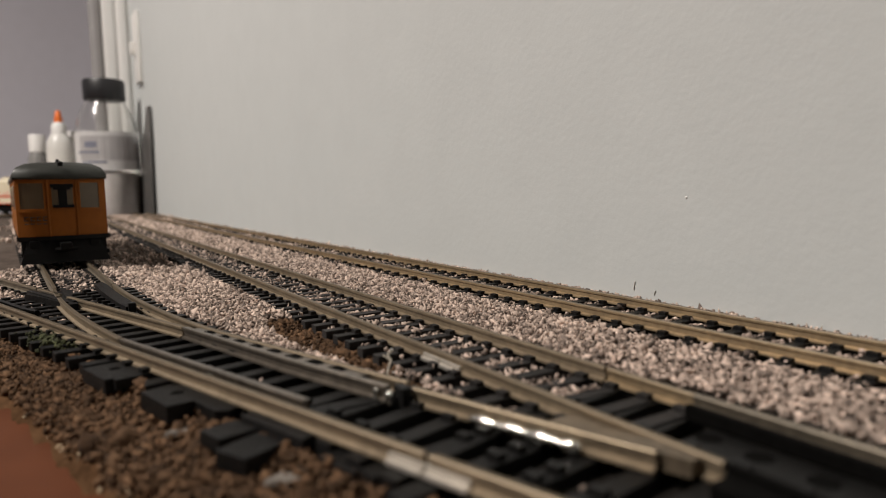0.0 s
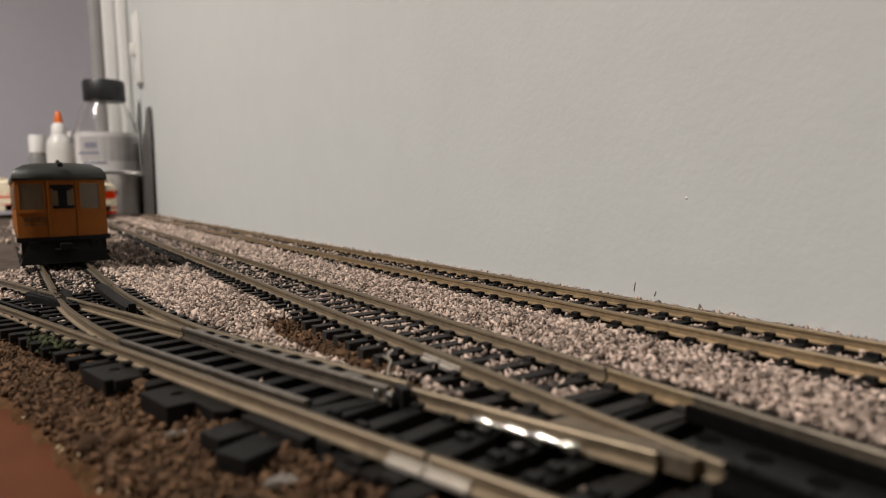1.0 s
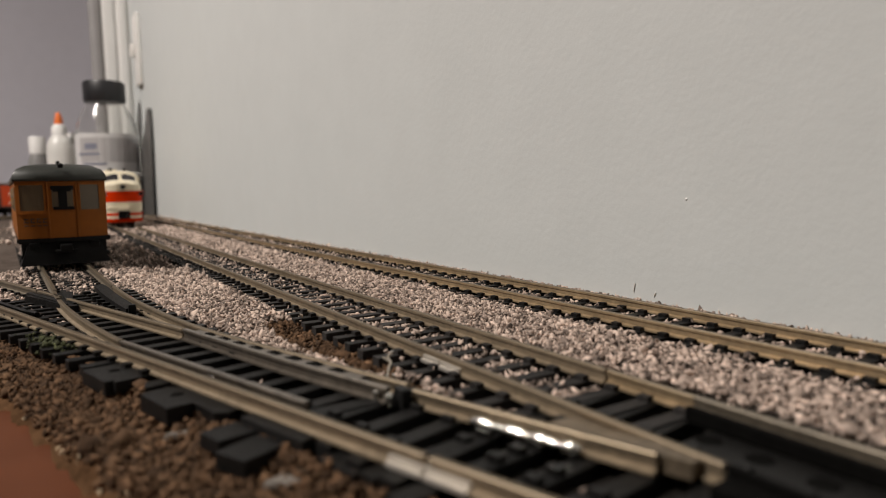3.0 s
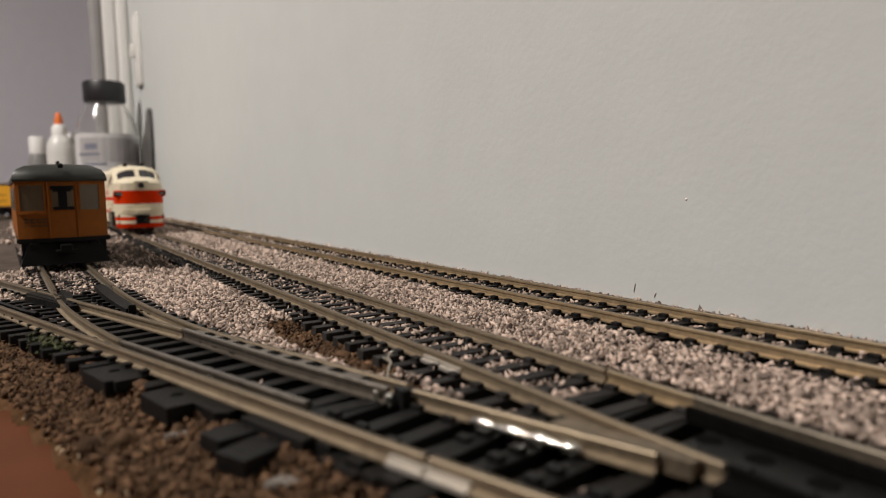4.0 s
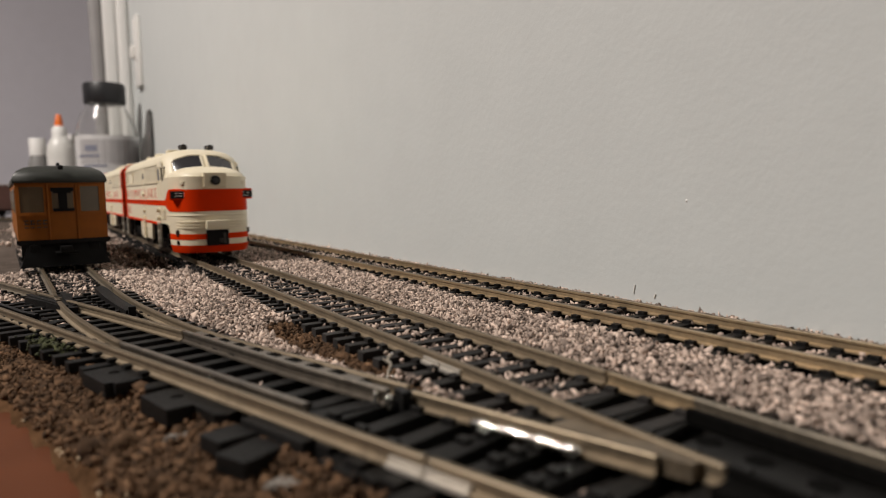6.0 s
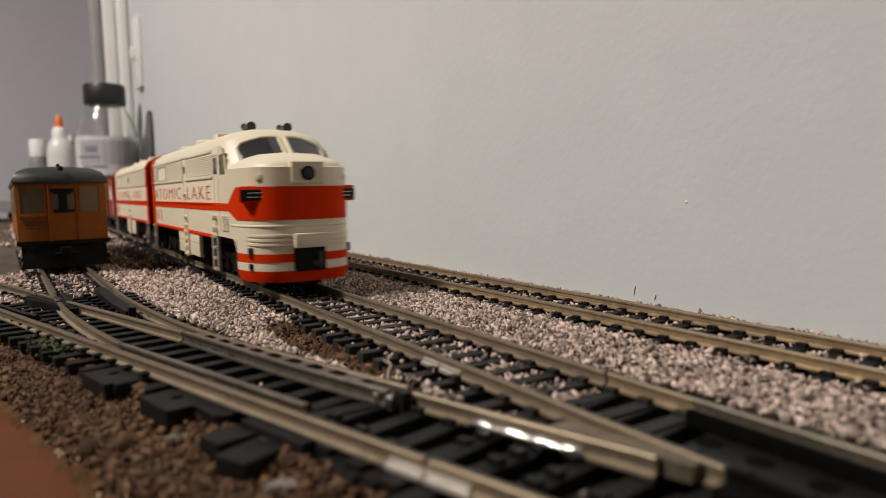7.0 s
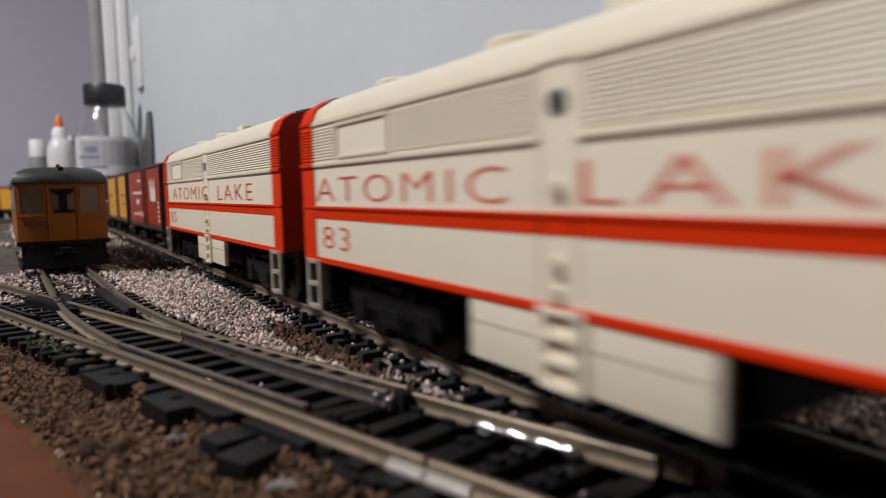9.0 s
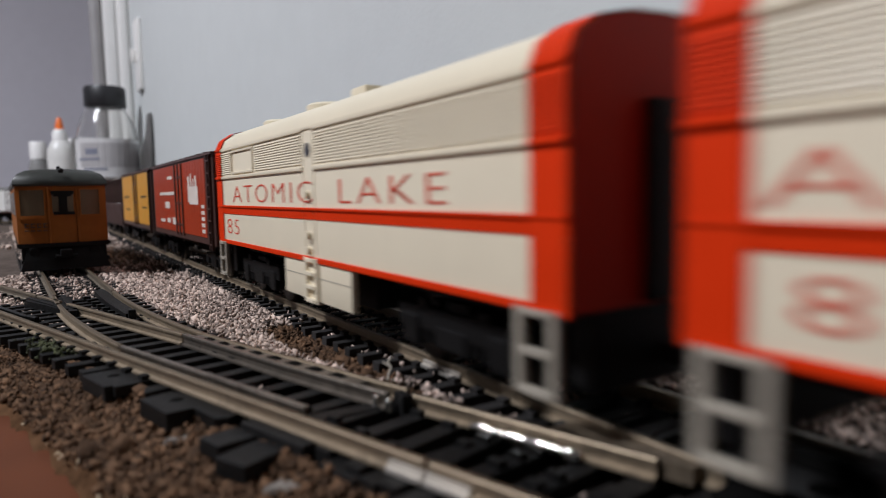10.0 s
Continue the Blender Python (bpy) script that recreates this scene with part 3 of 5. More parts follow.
def nose_row(z, grow=0.0, limit=24.5):
    """The plan outline of the nose at a height, cut off where it reaches y = limit."""
    back, n = 24.5, 3.0
    dome = max(0, z - 37.6) / 4.4                    # above a ridge the nose steps in and rounds over
    step = min(1.0, dome * 20) * 0.8
    y0 = 0.2 + max(0, 6 - z) * 0.25 + step + dome ** 1.9 * 8.0
    w = SIDE - step - dome ** 2.1 * 7.5 - max(0, 6 - z) * 0.35
    cut = min(1.0, max(0.0, (back - limit) / (back - y0)))
    top = (1 - cut ** n) ** (1 / n)
    out = []
    for k in range(29):
        u = -math.cos(math.pi * k / 28)
        x = math.copysign(abs(math.sin(u * math.pi / 2)) ** 0.85, u) * top
        out.append(Vector(((w + grow) * x, back - (back - y0 + grow) * (1 - min(1, abs(x)) ** n) ** (1 / n), z)))
    return out


def nose_shell(bm, zs, grow, limit, mat=0, cap=False):
    rows = [nose_row(z, grow, limit(z)) for z in zs]
    vs = loft(bm, rows, mat=mat)
    if cap:
        bm.faces.new(vs[-1]).material_index = mat


def hood(bm, y0, y1, z0=15.5, mat=0, grow=0.0, drop=0.0):
    """The straight body: flat sides and an arched roof."""
    half = [(SIDE, z0)] + [(x, z - drop) for x, z in reversed(SECTION)]
    prof = [(-x, z) for x, z in half] + [(x, z) for x, z in reversed(half[:-1])]
    prof = [(x * (1 + grow / SIDE), z + (grow if z > 20 else 0)) for x, z in prof]
    rows = [[Vector((x, y, z)) for x, z in prof] for y in (y0, y1)]
    vs = loft(bm, rows, mat=mat)
    return vs


def louvre_panel(parent, hand, y0, y1, z0, z1, mat=M_CREAM, out=0.0):
    bm = bmesh.new()
    x = hand * (SIDE + out)
    z = z0
    while z < z1 - 0.2:
        o = hand * 0.24
        v = [bm.verts.new(p) for p in ((x, y0, z + 0.5), (x + o, y0, z), (x + o * 0.2, y0, z - 0.05), (x, y1, z + 0.5), (x + o, y1, z), (x + o * 0.2, y1, z - 0.05))]
        for f in ((0, 1, 4, 3), (1, 2, 5, 4), (0, 2, 1), (3, 4, 5)):
            bm.faces.new([v[i] for i in f])
        z += 0.62
    part("louvre_panel", bm, mat, parent)


def ladder(parent, hand, y0, y1, z0, z1, rungs, mat=M_STEEL):
    x = hand * (SIDE + 0.2)
    bm = bmesh.new()
    box(bm, x - 0.5, x + 0.5, y0 - 0.7, y0 + 0.7, z0, z1, 0.15)
    t = part("step_ladder", bm, mat, parent, "pale plastic step ladder")
    bm = bmesh.new()
    box(bm, x - 0.5, x + 0.5, y1 - 0.7, y1 + 0.7, z0, z1, 0.15)
    part("stile", bm, mat, t)
    for k in range(rungs):
        bm = bmesh.new()
        z = z0 + 0.5 + (z1 - z0 - 1) * k / max(1, rungs - 1)
        box(bm, x - 0.9, x + 0.7, y0 + 0.6, y1 - 0.6, z - 0.4, z + 0.4, 0.1)
        part("rung", bm, mat, t)


def bogie(parent, yc, base=26.0, side_x=12.5):
    bm = bmesh.new()
    for s in (-1, 1):
        x = s * side_x
        box(bm, x - 1.2, x + 1.2, yc - base / 2 - 5, yc + base / 2 + 5, 6.5, 10.5, 0.5)
        box(bm, x - 1.6, x + 1.6, yc - 4.5, yc + 4.5, 4.2, 8.0, 0.5)
        for e in (-1, 1):
            box(bm, x - 1.7, x + 1.7, yc + e * base / 2 - 2.6, yc + e * base / 2 + 2.6, 3.6, 9.0, 0.6)
            for q in (-2.0, 0.0, 2.0):
                rod(bm, (x + s * 0.6, yc + e * 7.2 + q, 4.5), (x + s * 0.6, yc + e * 7.2 + q, 8.0), 0.65, 8)
        rod(bm, (x, yc - 9, 11), (x + s * 1.4, yc - 9, 11), 1.2, 10)
        rod(bm, (x, yc + 9, 11), (x + s * 1.4, yc + 9, 11), 1.2, 10)
    box(bm, -side_x, side_x, yc - 3, yc + 3, 7, 12)
    box(bm, -6.6, 6.6, yc - base / 2 - 6, yc + base / 2 + 6, 3.4, 13.0, 0.4)
    b = part("bogie", bm, M_BLACK, parent, "black moulded bogie frame")
    for e in (-1, 1):
        for s in (-1, 1):
            w = bmesh.new()
            y = yc + e * base / 2
            rod(w, (s * 7.6, y, 5.6), (s * 9.6, y, 5.6), 5.5, 24)
            rod(w, (s * 7.0, y, 5.6), (s * 7.6, y, 5.6), 6.1, 24)
            part("wheel", w, M_WHEEL, b, smooth=True)


def coupler(parent, y, e):
    bm = bmesh.new()
    box(bm, -1.4, 1.4, min(y, y + e * 6), max(y, y + e * 6), 7.5, 10, 0.3)
    box(bm, -2.4, 2.4, min(y + e * 5, y + e * 8), max(y + e * 5, y + e * 8), 7, 10.5, 0.5)
    part("coupler", bm, M_BLACK, parent)


LOW = 1.1           # how far the roofs sit below the plain section


def diesel_a():
    t = thing("diesel_locomotive", "cream and orange-red model diesel locomotive with rounded nose", "locomotive", "diesel units")
    # body shell: nose, cab, hood
    bm = bmesh.new()
    zs = [16.0 + 0.0] + [17, 19, 22, 25, 28, 31, 33, 35, 36.5, 37.4, 37.6, 37.85, 38.6, 39.4, 40.2, 41, 41.6, 42.0]
    nose_shell(bm, zs, 0.0, lambda z: 24.5, cap=True)
    nose_shell(bm, [3.5, 5.2, 6.9, 8, 9.5, 10.8, 12, 14, 16.0], 0.0, lambda z: 16.5)
    hood(bm, 34.0, 175.0, 16.0, drop=LOW)
    bm.faces.new([bm.verts.new(p) for p in ((-SIDE, 175, 16), (-SIDE, 175, 45.5 - LOW), (-12.8, 175, 50.9 - LOW), (0, 175, 52.6 - LOW), (12.8, 175, 50.9 - LOW), (SIDE, 175, 45.5 - LOW), (SIDE, 175, 16))])
    for s in (-1, 1):        # cab side below the windows
        bm.faces.new([bm.verts.new(p) for p in ((s * SIDE, 24.5, 16), (s * SIDE, 34, 16), (s * SIDE, 34, 36.2), (s * SIDE, 24.5, 36.2))])
        bm.faces.new([bm.verts.new(p) for p in ((s * SIDE, 24.5, 36.2), (s * SIDE, 26.6, 36.2), (s * SIDE, 27.5, 42.6), (s * SIDE, 25.5, 42.0))])
        bm.faces.new([bm.verts.new(p) for p in ((s * SIDE, 27.5, 42.6), (s * SIDE, 34, 42.6), (s * SIDE, 34, 45.5), (s * SIDE, 28.8, 45.3))])
        bm.faces.new([bm.verts.new(p) for p in ((s * SIDE, 33.2, 36.2), (s * SIDE, 34, 36.2), (s * SIDE, 34, 42.6), (s * SIDE, 33.2, 42.6))])
    part("body_shell", bm, M_CREAM, t, "cream plastic body shell", smooth=True)
    # cab roof and windscreen surround
    top = [(0, 24.6, 50.2), (6.5, 25.6, 49.9), (12.6, 27.6, 48.7), (16.0, 29.0, 47.0), (17.3, 29.4, 45.4), (SIDE, 28.8, 45.2)]
    low = [(0, 15.8, 41.8), (6.5, 17.0, 41.2), (12.6, 20.0, 39.5), (15.7, 21.8, 37.7), (17.1, 23.4, 36.6), (SIDE, 24.5, 36.2)]
    roof = [(0, 34, 52.6), (7, 34, 52.2), (12.8, 34, 50.9), (16.3, 34, 48.6), (17.4, 34, 46.6), (SIDE, 34, 45.8)]
    mid = [tuple(0.55 * a[i] + 0.45 * b[i] + (0.75 if i == 2 and k < 4 else 0) for i in range(3)) for k, (a, b) in enumerate(zip(top, roof))]
    top, mid, roof = ([(x, y, z - LOW * (1 if z > 44 else 0)) for x, y, z in row] for row in (top, mid, roof))
    bm = bmesh.new()
    for s in (-1, 1):
        loft(bm, [[Vector((s * x, y, z)) for x, y, z in row] for row in (low, top, mid, roof)])
    bmesh.ops.remove_doubles(bm, verts=bm.verts, dist=0.02)
    part("cab_roof", bm, M_CREAM, t, smooth=True)
    # windscreen panes: two raked panes either side of a centre post
    for s in (-1, 1):
        bm = bmesh.new()
        nrm = Vector((s * 0.22, -0.66, 0.72))
        def on(u, v):
            x0, x1 = [tuple(Vector(row[0]).lerp(Vector(row[1]), min(u, 1)) if u <= 1 else Vector(row[1]).lerp(Vector(row[2]), min(u - 1, 1)) if u <= 2 else Vector(row[2]).lerp(Vector(row[3]), u - 2)) for row in (low, top)]
            p = Vector(x0).lerp(Vector(x1), v)
            return Vector((s * p.x, p.y, p.z)) + nrm * 0.4
        us = [0.16, 0.6, 1.0, 1.5, 2.0, 2.35]
        vs_hi = [0.79, 0.81, 0.80, 0.77, 0.71, 0.58]
        loft(bm, [[on(u, 0.07) for u in us], [on(u, 0.07 + (h - 0.07) * 0.5) for u, h in zip(us, vs_hi)], [on(u, h) for u, h in zip(us, vs_hi)]])
        part("windscreen", bm, M_WIN, t, "smoked grey windscreen pane", smooth=True)
        fr = bmesh.new()
        ring = [on(u, 0.03) for u in us] + [on(u, h + 0.04) for u, h in reversed(list(zip(us, vs_hi)))]
        for a, b in zip(ring, ring[1:] + ring[:1]):
            rod(fr, a, b, 0.5, 8)
        part("windscreen_frame", fr, M_CREAM, t, smooth=True)
        # cab side windows
        bm = bmesh.new()
        box(bm, s * SIDE - 0.9 if s > 0 else s * SIDE + 0.5, s * SIDE - 0.5 if s > 0 else s * SIDE + 0.9, 26.4, 33.4, 36.0, 42.8)
        part("cab_window", bm, M_WIN, t, "dark open cab side window")
        bm = bmesh.new()
        box(bm, *side(s, SIDE - 0.15, SIDE + 0.15), 36.6, 41.0, 36.6, 42.0, 0.1)
        part("door_window", bm, M_WIN, t, "dark cab door window")
        fr = bmesh.new()
        for y in (35.8, 41.8):
            box(fr, *side(s, SIDE - 0.4, SIDE + 0.2), y - 0.4, y + 0.4, 17, 43.2, 0.15)
        box(fr, *side(s, SIDE - 0.4, SIDE + 0.2), 35.8, 41.8, 42.6, 43.4, 0.15)
        for y, a, b in ((29.8, 36.3, 42.6),):
            box(fr, *side(s, SIDE - 0.5, SIDE + 0.1), y - 0.35, y + 0.35, a, b, 0.1)
        part("cab_door_frame", fr, M_CREAM, t)
        fr = bmesh.new()
        for y in (35.8, 41.8):
            box(fr, *side(s, SIDE - 0.4, SIDE + 0.26), y - 0.46, y + 0.46, 24.6, 27.0, 0.05)
        part("door_stripe", fr, M_RED, t)
        kn = bmesh.new()
        for z in (18.4, 22.3):
            rod(kn, (s * SIDE, 40.5, z), (s * (SIDE + 1.6), 40.5, z), 1.1, 12)
        part("hand_grip", kn, M_CREAM, t, smooth=True)
        # small louvres behind the nose
        bm = bmesh.new()
        for z in np.arange(18.2, 23.4, 0.75):
            for y in (25.0, 29.0):
                box(bm, *side(s, SIDE - 0.2, SIDE + 0.35), y, y + 3.4, z, z + 0.42)
        part("small_louvres", bm, M_CREAM, t)
    # painted bands round the nose
    bm = bmesh.new()
    zs2 = [22.0, 23.2, 24.6, 27.0, 28.3, 29.6, 31.9]
    back = lambda z: 23.6 if 24.5 <= z <= 27.1 else 23.6 - (24.6 - z if z < 24.6 else z - 27.0) * (8.0 / (2.6 if z < 24.6 else 4.9))
    nose_shell(bm, zs2, 0.14, back)
    for s in (-1, 1):
        bm.faces.new([bm.verts.new(p) for p in ((s * (SIDE + 0.14), 23.5, 24.6), (s * (SIDE + 0.14), 36, 24.6), (s * (SIDE + 0.14), 36, 27.0), (s * (SIDE + 0.14), 23.5, 27.0))])
    part("nose_band", bm, M_RED, t, "broad orange-red nose band", smooth=True)
    for levels in ([9.5, 10.8, 12.0], [3.5, 5.2, 6.9]):
        bm = bmesh.new()
        nose_shell(bm, levels, 0.13, lambda z: 16.3)
        part("pilot_stripe", bm, M_RED, t, "orange-red pilot stripe", smooth=True)
    # nose ribs, grilles, headlight, coupler pocket
    for z in (20.2,):
        bm = bmesh.new()
        rows = [nose_row(z - 0.4, 0.02, 21), nose_row(z - 0.1, 0.22, 21), nose_row(z + 0.15, 0.22, 21), nose_row(z + 0.5, 0.02, 21)]
        loft(bm, rows)
        part("nose_rib", bm, M_CREAM, t, smooth=True)
    for lo, hi in ((-15.2, -4.8), (4.8, 15.2)):
        bm = bmesh.new()
        for z in (14.8, 16.1, 17.4):
            row = [p for p in nose_row(z) if lo - 1.2 <= p.x <= hi + 1.2]
            a = [p + Vector((0, -0.55, 0.3)) for p in row]
            b = [p + Vector((0, -0.55, -0.3)) for p in row]
            c = [p + Vector((0, 0.3, 0.42)) for p in row]
            d = [p + Vector((0, 0.3, -0.42)) for p in row]
            loft(bm, [c, a, b, d])
        part("nose_grille", bm, M_CREAM, t, smooth=True)
    bm = bmesh.new()
    box(bm, -5.0, 5.0, -2.0, 2.0, 13.7, 18.0, 0.6)
    part("pocket_cover", bm, M_CREAM, t, smooth=True)
    bm = bmesh.new()
    box(bm, -4.8, 4.8, -0.35, 2.5, 6.6, 14.0, 0.2)
    part("coupler_pocket", bm, M_BLACK, t, "black coupler pocket")
    bm = bmesh.new()
    box(bm, 0.6, 2.4, -0.7, 0.2, 8.0, 9.6, 0.3)
    box(bm, 2.2, 3.4, -1.1, -0.2, 7.4, 12.2, 0.3)
    part("coupler", bm, M_WHEEL, t, "dull metal hook coupler")
    bm = bmesh.new()
    box(bm, -4.9, 4.9, -0.35, 6, 32.6, 39.2, 0.3)
    hh = part("headlight_housing", bm, M_CREAM, t, "ribbed cream headlight housing")
    for z in np.arange(33.2, 39.0, 0.8):
        bm = bmesh.new()
        box(bm, -4.9, 4.9, -0.6, 0.4, z - 0.2, z + 0.2, 0.05)
        part("rib", bm, M_CREAM, hh)
    bm = bmesh.new()
    rod(bm, (0, -0.95, 35.7), (0, 1, 35.7), 2.1, 28)
    hl = part("headlight", bm, M_BLACK, t, "unlit dark headlight", smooth=True)
    bm = bmesh.new()
    rod(bm, (0, -1.05, 35.7), (0, -0.9, 35.7), 1.2, 24, 1.6)
    part("lens", bm, M_LID, hl, smooth=True)
    for s in (-1, 1):
        bm = bmesh.new()
        box(bm, -5.4, 5.4, 0.3, 7.5, -2.4, 2.5, 0.6)
        nb = part("number_board", bm, M_RED, t, "orange-red number board box", smooth=True)
        nb.location, nb.rotation_euler = (s * 14.0 * MM, 4.6 * MM, 29.6 * MM), (0, 0, radians(s * 30))
        bm = bmesh.new()
        box(bm, -4.7, 4.7, -0.1, 0.7, -1.7, 1.5, 0.2)
        part("board_face", bm, M_BLACK, nb, "black number board face")
        bm = bmesh.new()
        for q in (-1.9, 0.0, 1.9):
            for z in (-0.65, 0.55):
                box(bm, q - 0.75, q + 0.75, -0.16, 0.1, z - 0.16, z + 0.06)
        part("white_bar", bm, M_WHITEMARK, nb)
        bm = bmesh.new()
        box(bm, -0.9, 0.9, -0.35, 0.9, -0.9, 0.9, 0.25)
        lamp = part("marker_lamp", bm, M_CREAM, t, smooth=True)
        lamp.location, lamp.rotation_euler = (s * 13.3 * MM, 4.4 * MM, 34.7 * MM), (0, 0, radians(s * 38))
        bm = bmesh.new()
        box(bm, s * 15.4 - 0.8, s * 15.4 + 0.8, 7.1, 9.0, 11.2, 13.8, 0.2)
        part("pilot_step", bm, M_BOXDARK, t, "dark red-brown pilot step")
        bm = bmesh.new()
        box(bm, s * 15.4 - 0.6, s * 15.4 + 0.6, 7.3, 9.0, 7.2, 9.0, 0.2)
        part("step_hole", bm, M_BLACK, t, "small dark step hole")
        # rounded corner of the wheel opening
        bm = bmesh.new()
        arc = [(20.5 + 4.0 * math.cos(radians(w)), 12.0 + 4.0 * math.sin(radians(w))) for w in range(90, 181, 15)]
        rows = [[Vector((x, y, z)) for y, z in [(16.4, 16.05)] + arc] for x in (s * (SIDE - 1.2), s * SIDE)]
        vs = loft(bm, rows, close=True)
        bm.faces.new(vs[0])
        bm.faces.new(vs[-1])
        part("wheel_arch", bm, M_CREAM, t)
        # horns
        bm = bmesh.new()
        hx = s * 6.2 + 0.2
        rod(bm, (hx, 34.6, 52.4), (hx, 36.6, 52.5), 1.55, 16, 0.9)
        rod(bm, (hx, 36.6, 52.5), (hx, 41.6, 52.8), 0.9, 14, 0.7)
        rod(bm, (hx, 41.6, 52.8), (hx, 43.2, 52.9), 0.7, 16, 1.25)
        rod(bm, (hx, 39, 49.8), (hx, 39, 52.8), 0.55, 10)
        box(bm, hx - 1.1, hx + 1.1, 37.6, 40.4, 49.8, 51.6, 0.2)
        part("horn", bm, M_BRONZE, t, "dark double air horn", smooth=True)
    common_sides(t, 43.5, 175.0, rear_band=True, front_band=False, number="83", mid=91.4, text=(167.5, 47.5), drop=LOW)
    for s in (-1, 1):
        ladder(t, s, 38.0, 44.8, 4.2, 16.2, 4)
    bogie(t, 31.0, 24)
    bogie(t, 142.0, 26)
    return t


def common_sides(t, y0, y1, rear_band, front_band, number, mid, text, drop=0.0):
    """Louvres, mouldings, stripes, lettering, tank and roof fittings between y0 and y1."""
    for s in (-1, 1):
        e = y1 - 6.5 if rear_band else y1
        b0 = y0 + 6.5 if front_band else y0
        # louvres in four bays
        for a, b in ((b0 + 0.6, mid - 4.2), (mid + 4.2, mid + 40.5), (mid + 66.0, e)):
            louvre_panel(t, s, a, b, 36.8, 43.2)
        bm = bmesh.new()
        for a, b, z0, z1 in ((mid + 42.2, mid + 64.2, 36.6, 37.2), (mid + 42.2, mid + 64.2, 42.9, 43.5)):
            box(bm, *side(s, SIDE - 0.3, SIDE + 0.4), a, b, z0, z1, 0.1)
        for y in (mid + 42.2, mid + 64.2):
            box(bm, *side(s, SIDE - 0.3, SIDE + 0.4), y - 0.35, y + 0.35, 36.6, 43.5, 0.1)
        part("blank_panel_frame", bm, M_CREAM, t)
        bm = bmesh.new()
        for a, b in ((b0, mid - 3.2), (mid + 3.2, e)):
            box(bm, *side(s, SIDE - 0.3, SIDE + 0.5), a, b, 35.3, 36.2, 0.25)
            box(bm, *side(s, SIDE - 0.3, SIDE + 0.4), a, b, 43.9, 44.6, 0.2)
        box(bm, *side(s, SIDE - 0.6, SIDE + 0.3), b0, e, 45.3 - drop, 46.1 - drop, 0.25)
        part("side_moulding", bm, M_CREAM, t, smooth=True)
        bm = bmesh.new()
        for y in (mid - 3.2, mid + 3.2):
            box(bm, *side(s, SIDE - 0.3, SIDE + 0.16), y - 0.3, y + 0.3, 16, 44, 0.1)
        for z in (17.6, 21.0, 30.0):
            rod(bm, (s * SIDE, mid, z), (s * (SIDE + 1.1), mid, z), 0.9, 10)
        part("side_door", bm, M_CREAM, t, smooth=True)
        bm = bmesh.new()
        rod(bm, (s * SIDE, mid, 39.8), (s * (SIDE + 0.25), mid, 39.8), 1.55, 20)
        port = part("porthole", bm, M_WIN, t, "small dark round porthole", smooth=True)
        # stripes
        bm = bmesh.new()
        box(bm, *side(s, SIDE - 0.2, SIDE + 0.16), y0 - (8 if not front_band else 0), y1, 24.5, 27.0)
        box(bm, *side(s, SIDE - 0.2, SIDE + 0.5), y0, y1, 26.5, 27.1, 0.12)
        part("belt_stripe", bm, M_RED, t, "raised orange-red belt stripe")
        bm = bmesh.new()
        box(bm, *side(s, SIDE - 0.4, SIDE + 0.35), y0, y1, 15.0, 16.2, 0.15)
        part("sill_stripe", bm, M_RED, t, "orange-red sill stripe")
        # lettering and number
        right = s > 0
        za = 28.1
        a, b = text
        if not right:       # reads from the rear towards the front
            letters("ATOMIC", 5.3, 66.5, M_LETTER, t, (s * (SIDE + 0.05), a, za), right=False)
            letters("LAKE", 5.3, 40.0, M_LETTER, t, (s * (SIDE + 0.05), b + 40.0, za), right=False)
            letters(number, 5.0, 13.5, M_LETTER, t, (s * (SIDE + 0.05), y1 - 10.5, 18.3), right=False, name="unit_number")
        else:
            letters("ATOMIC LAKE", 5.3, a - b, M_LETTER, t, (s * (SIDE + 0.05), b, za), right=True)
        # tank, ladder on it
        bm = bmesh.new()
        box(bm, *side(s, SIDE - 1.4, SIDE), mid - 21.5, mid + 18.4, 6.4, 15.4, 0.35)
        part("tank_side", bm, M_CREAM, t, "cream fuel tank skirt", smooth=True)
        bm = bmesh.new()
        for ya, yb in ((mid - 21.2, mid - 5), (mid + 3, mid + 18)):
            box(bm, *side(s, SIDE - 0.1, SIDE + 0.06), ya, yb, 11.6, 11.8)
        part("tank_seam", bm, M_STEEL, t)
        ladder(t, s, mid - 4.0, mid + 2.4, 6.0, 16.0, 4, M_CREAM)
        ladder(t, s, y1 - 8.6, y1 - 2.2, 4.6, 15.6, 3)
        if front_band:
            ladder(t, s, y0 + 2.2, y0 + 8.6, 4.6, 15.6, 3)
    # end bands over sides and roof
    for on, a, b, face in ((rear_band, y1 - 6.6, y1 + 0.1, y1), (front_band, y0 - 0.1, y0 + 6.6, y0)):
        if not on:
            continue
        bm = bmesh.new()
        hood(bm, a, b, 15.5, grow=0.3, drop=drop)
        for s in (-1, 1):
            louvre_panel(t, s, a + 0.1, b - 0.1, 36.8, 43.2, M_RED, 0.3)
        band = part("end_band", bm, M_RED, t, "orange-red end band", smooth=True)
        for s in (-1, 1):
            for deep, z0, z1 in ((0.8, 35.3, 36.2), (0.6, 45.3 - drop, 46.1 - drop)):
                bm = bmesh.new()
                box(bm, *side(s, SIDE, SIDE + deep), a, b, z0, z1, 0.2)
                part("band_moulding", bm, M_RED, band)
        o = 0.15 if face == y1 else -0.15
        # end wall: same paint as the band, coloured darker as shade
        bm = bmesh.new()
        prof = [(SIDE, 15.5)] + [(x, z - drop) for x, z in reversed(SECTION)]
